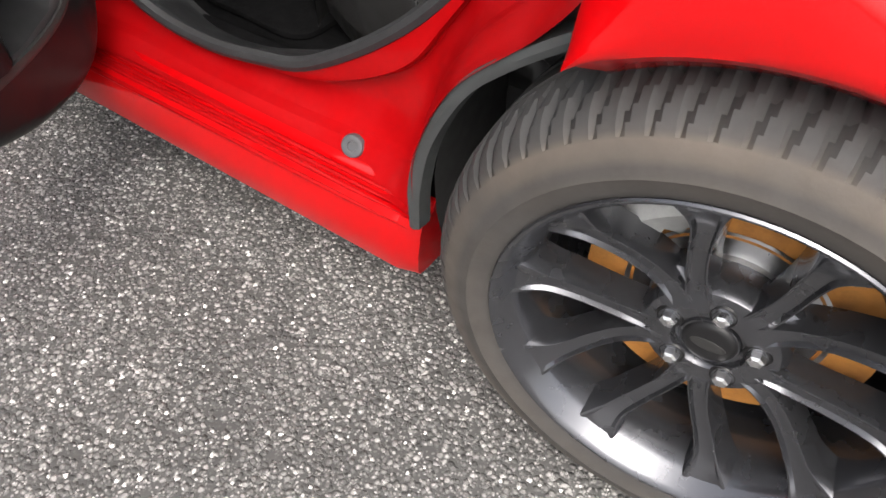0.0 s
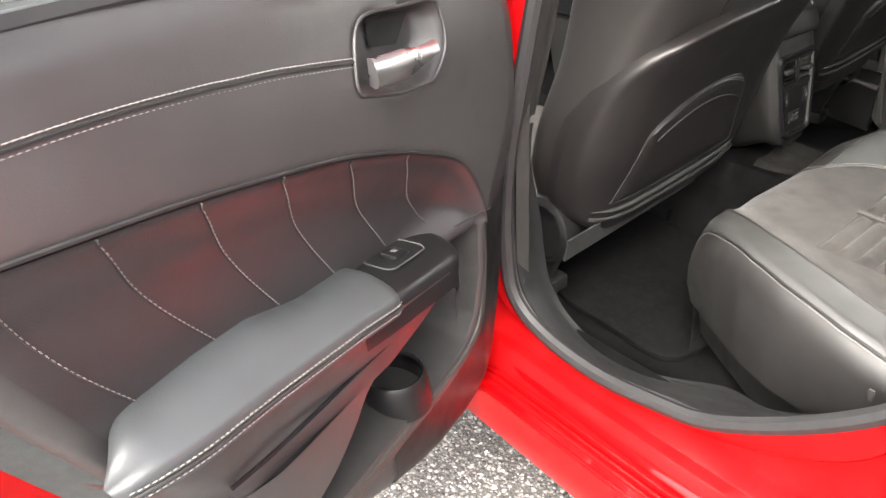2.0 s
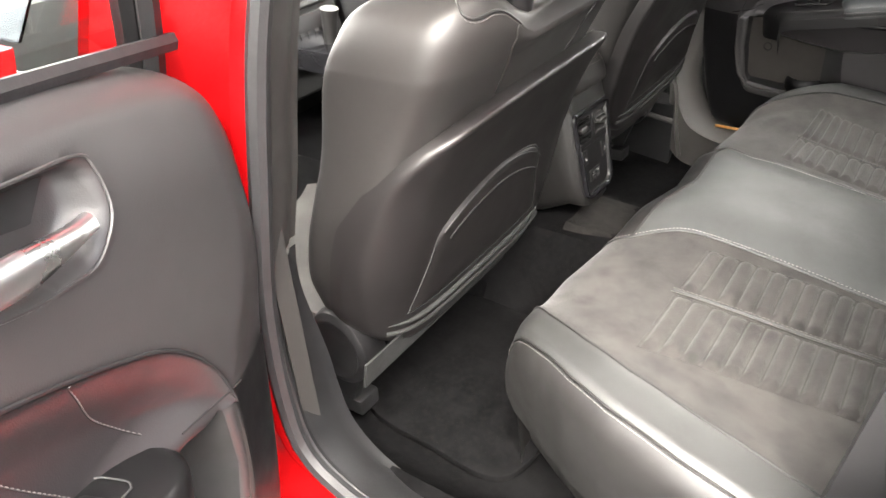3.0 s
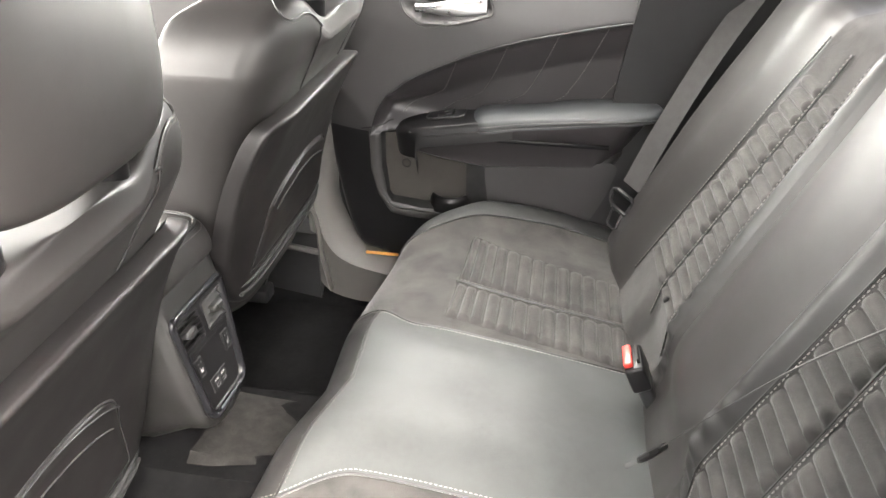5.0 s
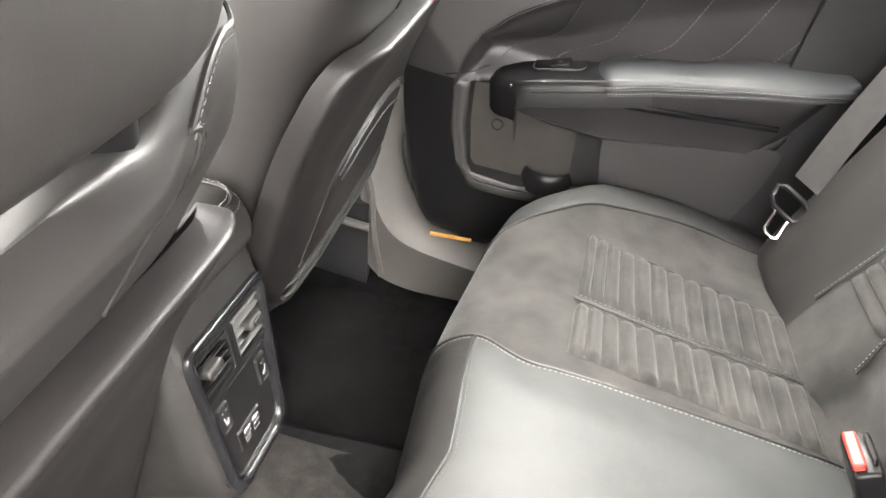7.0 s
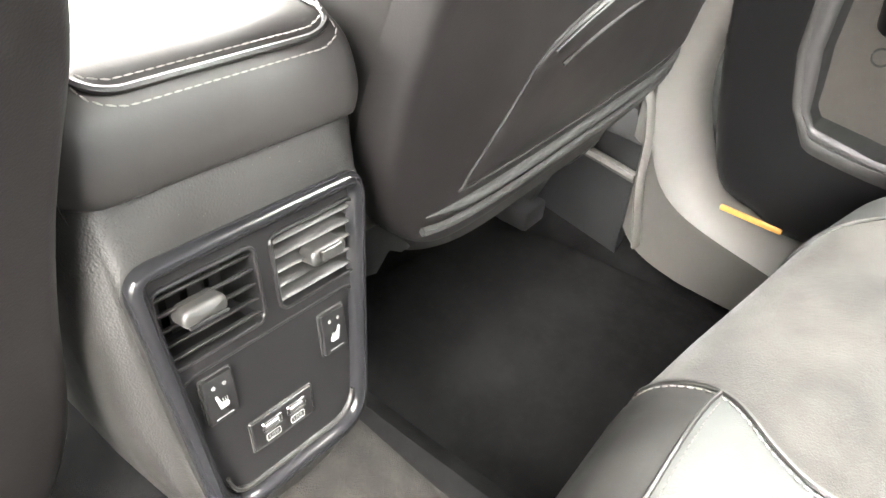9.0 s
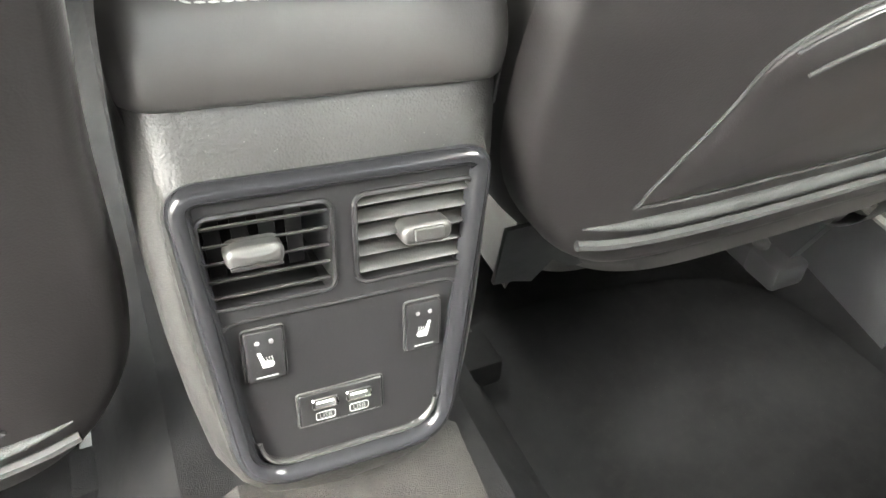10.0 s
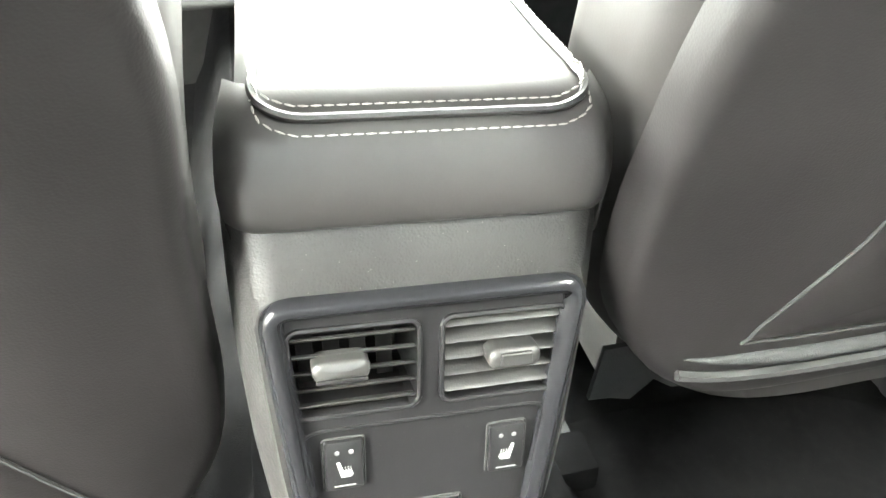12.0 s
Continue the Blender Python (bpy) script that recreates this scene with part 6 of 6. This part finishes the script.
front_seat(1.330, 1, "front seat in smooth black leather with pale stitching", .022, .030, .05)

# ---- centre console with rear vents ----
CO = Vector((-1.016, .957, .535))
CR = Vector((0, .9976, -.068)).normalized()
CN = Vector((.98, 0, .2)).normalized()
CU = CN.cross(CR).normalized() * 1.0
if CU.z < 0:
    CU = -CU


def on_panel(a, b, h=0.0):
    return CO + CR * a + CU * b + CN * h


console = thing("centre_console", (-1.3, .957, .38), "black centre console with rear air vents and padded lid", "console")
side_tab = [(-.108, .0665), (-.092, .0745), (-.06, .0805), (-.02, .0860), (.03, .0900), (.07, .0912), (.098, .0912), (.114, .0905)]


def console_ring(depth, grow=0.0, drop=0.0):
    """Outline of the body at a distance forward of the rear face."""
    pts = [(a + grow, b) for b, a in side_tab]
    bot = [(.056 + grow, -.117), (.036 + grow, -.122), (0, -.124), (-.036 - grow, -.122), (-.056 - grow, -.117)]
    top = [(.08, .120), (.04, .121), (0, .121), (-.04, .121), (-.08, .120)]
    out = pts + top + [(-a, b) for a, b in reversed(pts)] + bot[::-1]
    return [on_panel(a, b, 0) + Vector((-depth, 0, 0)) + Vector((0, 0, drop)) for a, b in out]


def rounded_quad(corners, radii, n=14, per_side=10):
    """A four-sided outline (2D, anticlockwise) with a rounding of its own at each corner."""
    out = []
    for i in range(4):
        p, c, q = Vector(corners[i - 1]), Vector(corners[i]), Vector(corners[(i + 1) % 4])
        d0, d1 = (p - c).normalized(), (q - c).normalized()
        half = math.acos(max(-1, min(1, d0.dot(d1)))) / 2
        t = radii[i] / math.tan(half)
        a, b = c + d0 * t, c + d1 * t
        for k in range(n + 1):
            f = k / n
            out.append(a * (1 - f) ** 2 + c * 2 * f * (1 - f) * .98 + (a + b) * f * (1 - f) * .02 + b * f * f)
        nxt, after = Vector(corners[(i + 1) % 4]), Vector(corners[(i + 2) % 4])
        h2 = math.acos(max(-1, min(1, (c - nxt).normalized().dot((after - nxt).normalized())))) / 2
        end = nxt + (c - nxt).normalized() * (radii[(i + 1) % 4] / math.tan(h2))
        out += [b + (end - b) * k / per_side for k in range(1, per_side)]
    return out


def bezel_outline(grow=0.0):
    o = rounded_quad([(-.0615, -.1055), (.0605, -.1055), (.0815, .0765), (-.0805, .0765)], [.034, .034, .017, .017])
    return inset(o, -grow)


inner_face = console_ring(0)
c = sum(inner_face, Vector((0, 0, 0))) / len(inner_face)
hole = [tuple(q) for q in bezel_outline(-.005)]


def to_hole(p):
    """Where the way from the body's edge to its middle meets the opening for the vent unit."""
    for n in range(200):
        q = p + (c - p) * (n / 200)
        if inside(((q - CO).dot(CR), (q - CO).dot(CU)), hole):
            return q
    return c


rim_pts = [to_hole(p) for p in inner_face]
rows = [console_ring(.62, -.022, -.06), console_ring(.30, -.020, -.06), console_ring(.10, -.008, -.035), console_ring(.035, 0), console_ring(.022, -.0008), console_ring(.012, -.0028), console_ring(.005, -.0062), console_ring(.001, -.0105)]
rows.append([p + (c - p) * .14 + CN * .0025 for p in inner_face])
rows.append([p.lerp(q, .65) + CN * .0055 for p, q in zip(inner_face, rim_pts)])
rows.append([q + CN * .0065 for q in rim_pts])
rows.append([q - CN * .09 for q in rim_pts])
part("body", grid(rows, wrap_u=True), PLASTIC, console, "grained black plastic console body", sharp=50)


rings = [(0.0, .002), (-.001, .009), (-.004, .0125), (-.008, .0125), (-.011, .009), (-.0125, .004)]
part("bezel", grid([[on_panel(p.x, p.y, h) for p in bezel_outline(g)] for g, h in rings], wrap_u=True), GLOSS, console, "gloss black bezel ring", sharp=60)

VENTS = ((-.0655, -.0055), (.0075, .0685))
VTOP, VBOT = .0575, .012
# inner plate with two openings, drawn as a field
def face_plate():
    o = [tuple(p) for p in bezel_outline(-.012)]
    boxes = [rounded(x1 - x0, VTOP - VBOT, .005, (x0 + x1) / 2, (VTOP + VBOT) / 2) for x0, x1 in VENTS]
    low = lower_outline(.0)
    g = Geo()

    def depth(u, z):
        h = .006
        for bx in boxes:
            if inside((u, z), bx):
                h = -.055
            else:
                d = dist_poly((u, z), bx)
                if d < .003:
                    h = min(h, .006 + .0018 * math.sin(d / .003 * math.pi))
        if inside((u, z), low):
            h = .0035
        return h
    f = field(o, depth, .0018)
    return g.add([on_panel(p.x, p.z, p.y) for p in f.v], [q[::-1] for q in f.f])


def lower_outline(grow):
    o = rounded_quad([(-.0500, -.0925), (.0500, -.0925), (.0645, .0015), (-.0645, .0015)], [.024, .024, .011, .011])
    return [tuple(p) for p in inset(o, -grow)]


part("face_plate", face_plate(), SATIN, console, "satin black vent plate", sharp=30)
part("lower_plate", plate(lower_outline(-.0006), lambda a, b, h: on_panel(a, b, .0042 + h), .002, .0008, 1), SATIN, console, "smooth dark switch plate")
part("plate_edge", tube([on_panel(a, b, .0055) for a, b in lower_outline(.0006)], .0012, 6, closed=True), SATIN, console)
# paler strip that draws the highlight inside the bezel's lower edge
low_rim = [on_panel(p.x, p.y, .0075) for p in bezel_outline(-.0145) if p.y < -.07]
part("edge_highlight", tube(low_rim, .0012, 6), VENT_GREY, console, "thin grey strip standing in for the highlight on the plate's lower edge")
for vi, (x0, x1) in enumerate(VENTS):
    # back plate in near black, so the duct's shade is partly in its colour
    vent = part("air_vent", plate(rounded(x1 - x0, VTOP - VBOT, .005, (x0 + x1) / 2, (VTOP + VBOT) / 2), lambda a, b, h: on_panel(a, b, h - .048), .004, .001, 1), DARK, console, "air vent opening, its back plate blackened for the shade inside")
    rim = rounded(x1 - x0 + .002, VTOP - VBOT + .002, .0055, (x0 + x1) / 2, (VTOP + VBOT) / 2)
    part("vent_rim", tube([on_panel(a, b, .0068) for a, b in rim], .0014, 6, closed=True), SATIN, vent)
    for k in range(5):
        bz = VBOT + (VTOP - VBOT) * (k + .5) / 5
        tilt = .50 if vi == 0 else -.32
        hh = .0009
        dp = .008 if vi == 0 else .0075
        rows = []
        for a in (x0 + .001, (x0 + x1) / 2, x1 - .001):
            rows.append([on_panel(a, bz + q + tilt * d, .0055 + d) for q, d in ((-hh, -dp), (hh, -dp), (hh, 0), (0, .0012), (-hh, 0))])
        part("slat", grid(rows, wrap_u=True, cap=True), VENT_GREY, vent, sharp=30)
    for k in range(4):
        a = x0 + (x1 - x0) * (k + .6) / 4.6
        part("guide_vane", Geo().add(rbox((.0016, .008, VTOP - VBOT - .006), .0004).v, rbox((.0016, .008, VTOP - VBOT - .006), .0004).f).moved(Matrix.Translation(on_panel(a, (VTOP + VBOT) / 2, -.015))), SATIN, vent)
    kc = ((x0 + x1) / 2 + (-.007 if vi == 0 else .004), (VTOP + VBOT) / 2 + (.004 if vi == 0 else .000))
    ko = rounded(.027, .0115, .005, *kc)
    part("vent_knob", plate(ko, lambda a, b, h: on_panel(a, b, h + .014), .012, .003, 3, .001), KNOB, vent, "satin silver vent knob")
    if vi == 0:
        part("knob_band", plate(rounded(.024, .002, .0008, kc[0], kc[1] - .0035), lambda a, b, h: on_panel(a, b, h + .0155), .001, .0003, 1), SATIN, vent)
    else:
        part("knob_grip", plate(rounded(.016, .007, .001, kc[0], kc[1] + .001), lambda a, b, h: on_panel(a, b, h + .0165), .002, .0006, 1), VENT_GREY, vent)


def heater_switch(a0, b0, flip):
    sw = part("heater_switch", plate(rounded(.0195, .0295, .0015, a0, b0), lambda a, b, h: on_panel(a, b, h + .0075), .004, .0012, 2), SATIN, console, "black seat heater switch")
    part("switch_gap", tube([on_panel(a, b, .0048) for a, b in rounded(.0208, .0308, .002, a0, b0)], .0006, 5, closed=True), DARK, sw)
    for d in (-.0035, .0035):
        part("status_dot", plate(rounded(.0024, .0024, .0011, a0 + d, b0 + .0085), lambda a, b, h: on_panel(a, b, h + .0079), .0005, .0001, 1), DIM_PRINT, sw)
    part("switch_bar", plate(rounded(.011, .0008, .0003, a0, b0 - .0120), lambda a, b, h: on_panel(a, b, h + .0079), .0005, .0001, 1), DIM_PRINT, sw)
    seat = [(-.004, .0045), (-.0025, .005), (-.0005, -.0005), (.0035, -.0010), (.0042, -.0030), (.003, -.0045), (-.0018, -.0045)]
    part("seat_symbol", plate([(a0 + flip * a, b0 - .002 + b) for a, b in seat], lambda a, b, h: on_panel(a, b, h + .0080), .0005, .0001, 1), PRINT, sw, "white heated seat symbol")
    for d in (.0004, .0018, .0032):
        part("heat_mark", tube([on_panel(a0 + flip * (d + .0003 * math.sin(q * 1.6)), b0 - .0022 + .0006 * q, .0082) for q in range(5)], .0002, 4), PRINT, sw)


heater_switch(-.0425, -.0195, 1)
heater_switch(.0425, -.0235, -1)
usb = part("usb_plate", plate(rounded(.046, .0205, .001, -.005, -.0612), lambda a, b, h: on_panel(a, b, h + .0062), .003, .0006, 1), SATIN, console, "black twin socket plate")
part("usb_gap", tube([on_panel(a, b, .0048) for a, b in rounded(.0475, .022, .0015, -.005, -.0612)], .0006, 5, closed=True), VENT_GREY, usb)
for a0 in (-.0142, .0046):
    part("usb_shell", tube([on_panel(a, b, .0070) for a, b in rounded(.0130, .0056, .0008, a0, -.0578)], .0008, 5, closed=True), CHROME, usb, "bright metal socket shell")
    part("usb_hole", plate(rounded(.0118, .0046, .0006, a0, -.0578), lambda a, b, h: on_panel(a, b, h + .0067), .0006, .0001, 1), DARK, usb)
    part("usb_tongue", plate(rounded(.0096, .0016, .0003, a0, -.0570), lambda a, b, h: on_panel(a, b, h + .0073), .0006, .0001, 1), PRINT, usb)
    part("usb_sign", text_geo("USB", .0042, lambda a, b, h: on_panel(a0 + a, -.0662 + b, .0067 + h)), DIM_PRINT, usb, "white letters USB")
    part("usb_frame", tube([on_panel(a, b, .0067) for a, b in rounded(.0105, .0048, .0012, a0, -.0662)], .00025, 4, closed=True), PRINT, usb)

# padded lid
prof = [(.110, -.004, .0845), (.107, .006, .0875), (.112, .011, .0892), (.125, .013, .0905), (.145, .010, .0895), (.156, .004, .0875), (.163, -.004, .0850), (.167, -.02, .083), (.170, -.06, .081), (.176, -.12, .079), (.186, -.22, .077), (.19, -.36, .077), (.188, -.40, .075)]
fine = spline([tuple(p) for p in prof], 60)
rows = []
for p in fine:
    b, h, hw = p.x, p.y, p.z
    row = []
    for k in range(33):
        u = -1 + k / 16
        edge = max(0, abs(u) - .82) / .18
        drop = edge ** 2.2
        fwd = Vector((min(0, h) if h < 0 else 0, 0, 0))
        pos = CO + CR * (hw * u) + CU * (b if h >= 0 else .163 + (b - .163) * 1.0) + (CN * h if h >= 0 else Vector((h, 0, 0)))
        pos -= CN * (.016 * drop) if h >= -.01 else Vector((0, 0, .022 * drop))
        row.append(pos)
    rows.append(row)
lid = part("lid", grid(rows), LEATHER_SOFT, console, "padded leather console lid with pale stitching", sharp=60)
sides = [[r[0] for r in rows], [Vector((r[0].x, r[0].y + .004, min(r[0].z - .02, .625))) for r in rows]]
part("lid_side", grid(sides), LEATHER, console)
part("lid_side", grid([[r[-1] for r in rows], [Vector((r[-1].x, r[-1].y - .004, min(r[-1].z - .02, .615))) for r in rows]][::-1]), LEATHER, console)


def on_lid(k, j):
    """A point of the lid between its grid points: k across, j from rear edge to front."""
    k0, j0 = min(int(k), 31), min(int(j), 59)
    a = rows[j0][k0].lerp(rows[j0][k0 + 1], k - k0)
    b = rows[j0 + 1][k0].lerp(rows[j0 + 1][k0 + 1], k - k0)
    return a.lerp(b, j - j0)


turn = [(math.cos(radians(t)), math.sin(radians(t))) for t in range(0, 91, 9)]
seam_path = [on_lid(2.2, 60 - q) for q in range(0, 28)] + [on_lid(6.7 - 4.5 * c, 32 - 8 * s) for c, s in turn] + [on_lid(8 + q * .8, 24) for q in range(0, 21)] + [on_lid(25.3 + 4.5 * s, 32 - 8 * c) for c, s in turn] + [on_lid(29.8, 33 + q) for q in range(0, 27)]
seam_path = [q + CN * .0012 + Vector((0, 0, .0015)) for q in seam_path]
part("lid_seam", tube(seam_path, .0020, 6), LEATHER, console)
for off in (.0055, -.0075):
    part("lid_stitching", stitches([q + CU * off * .6 - Vector((off, 0, 0)) * .8 + CN * .0012 for q in seam_path], .0006, .0042, .0010), THREAD, console, "pale thread stitching")
# carpeted tunnel behind the console
rows = []
for k in range(25):
    f = k / 24
    x = -1.03 + .30 * f
    rows.append([Vector((x, .957 + .17 * u, .385 - .02 * f - .155 * smooth((abs(u) - .42) / .5) + .004 * math.sin(9 * u + 5 * f))) for u in [-1 + i / 12 for i in range(25)]])
part("tunnel_carpet", slab(rows, (0, 0, -.02)), CARPET_LIGHT, car, "grey looped carpet over the tunnel")
mat_o = [(p.x, p.y) for p in spline([(a, b, 0) for a, b in ((-1.22, 1.10), (-1.24, 1.35), (-1.18, 1.50), (-1.02, 1.53), (-.88, 1.52), (-.86, 1.35), (-.86, 1.10), (-1.0, 1.09))], 60, closed=True)]
for mirror in (False, True):
    g = plate(mat_o, lambda a, b, h: Vector((a, b, .222 + h + .003 * math.sin(14 * a) * math.cos(11 * b))), .012, .004, 2, .001)
    fm = part("floor_mat", g, CARPET, m=MIRROR_Y if mirror else None)
    tagged(fm, "dark grey carpet floor mat with pale dust in the footwell", "floor mat", "rear floor mats")

# ---- dashboard beyond the front seats ----
dash = thing("dashboard", (-2.0, YC, .6), "dark dashboard with silver-edged controls", "dashboard")
rows = [[Vector((x, .22 + 1.46 * i / 20, z)) for i in range(21)] for x, z in ((-1.86, .52), (-1.84, .66), (-1.82, .80), (-1.84, .87), (-1.92, .91), (-2.10, .935), (-2.36, .94))]
part("top", slab(rows, (-.03, 0, -.01)), DASH, dash, "dark grained dashboard top")
st = lambda a, b, h: Vector((-1.80 + .25 * (.72 - b) + h, .95 + a, b))
stack = part("control_console", plate(rounded(.33, .40, .03, 0, .72), st, .06, .01, 3), DASH, dash, "dark control console with silver knobs")
part("stack_frame", tube([st(a, b, .003) for a, b in rounded(.31, .19, .025, 0, .815)], .008, 8, closed=True), SILVER, stack, "silver frame round the screen")
part("screen", plate(rounded(.25, .15, .01, 0, .815), lambda a, b, h: st(a, b, h + .004), .004, .001, 1), GLOSS, stack, "dark gloss display screen")
for k in range(4):
    part("screen_mark", plate(rounded(.022, .006, .002, -.08 + .05 * k, .765), lambda a, b, h: st(a, b, h + .0055), .0005, .0001, 1), DIM_PRINT, stack)
part("control_panel", plate(rounded(.27, .13, .015, 0, .635), lambda a, b, h: st(a, b, h + .005), .006, .002, 2), SATIN, stack, "black control panel")
for a0 in (-.105, 0.0, .105):
    for b0 in ((.66, .61) if a0 else (.635,)):
        ring = [[st(a0 + r * math.cos(t), b0 + r * math.sin(t), h) for t in [k * math.pi / 10 for k in range(20)]] for r, h in ((.019, .005), (.018, .022), (.015, .025), (.0, .025))]
        part("knob", grid(ring, wrap_u=True), SILVER, stack, "silver rotary knob")
for k in range(6):
    for b0 in (.655, .625):
        part("push_button", plate(rounded(.014, .012, .002, -.066 + .0265 * k, b0), lambda a, b, h: st(a, b, h + .008), .004, .001, 1), DASH, stack)
for a0 in (-.215, .215):
    v = part("dash_vent", plate(rounded(.09, .13, .012, a0, .80), lambda a, b, h: st(a, b, h - .02), .01, .003, 2), DARK, dash, "dark dashboard vent")
    part("vent_frame", tube([st(a, b, -.018) for a, b in rounded(.095, .135, .014, a0, .80)], .005, 6, closed=True), SILVER, v)
    for k in range(6):
        part("slat", rbox((.008, .085, .004), .001).moved(Matrix.Translation(st(a0, .748 + .021 * k, -.016))), SATIN, v)
part("glove_box", plate(rounded(.42, .20, .02, .42, .62), lambda a, b, h: st(a, b, h - .03), .02, .006, 2), DASH, dash, "dark glove box lid")
part("silver_strip", tube([st(a, .72 + .02 * math.sin(a * 4), -.018) for a in [.19 + .46 * k / 12 for k in range(13)]], .006, 6), SILVER, dash)
sel = thing("gear_selector", (-1.52, .957, .55), "black gear selector on the console", "gear selector")
part("selector_plate", plate(rounded(.14, .26, .02), lambda a, b, h: Vector((-1.66 + b, .957 + a, .655 + h)), .05, .006, 2), GLOSS, sel, "gloss black selector plate")
part("lever", tube([(-1.68, .957, .65), (-1.675, .957, .70), (-1.67, .957, .735)], [.016, .018, .022], 12), LEATHER, sel, "leather-covered lever")
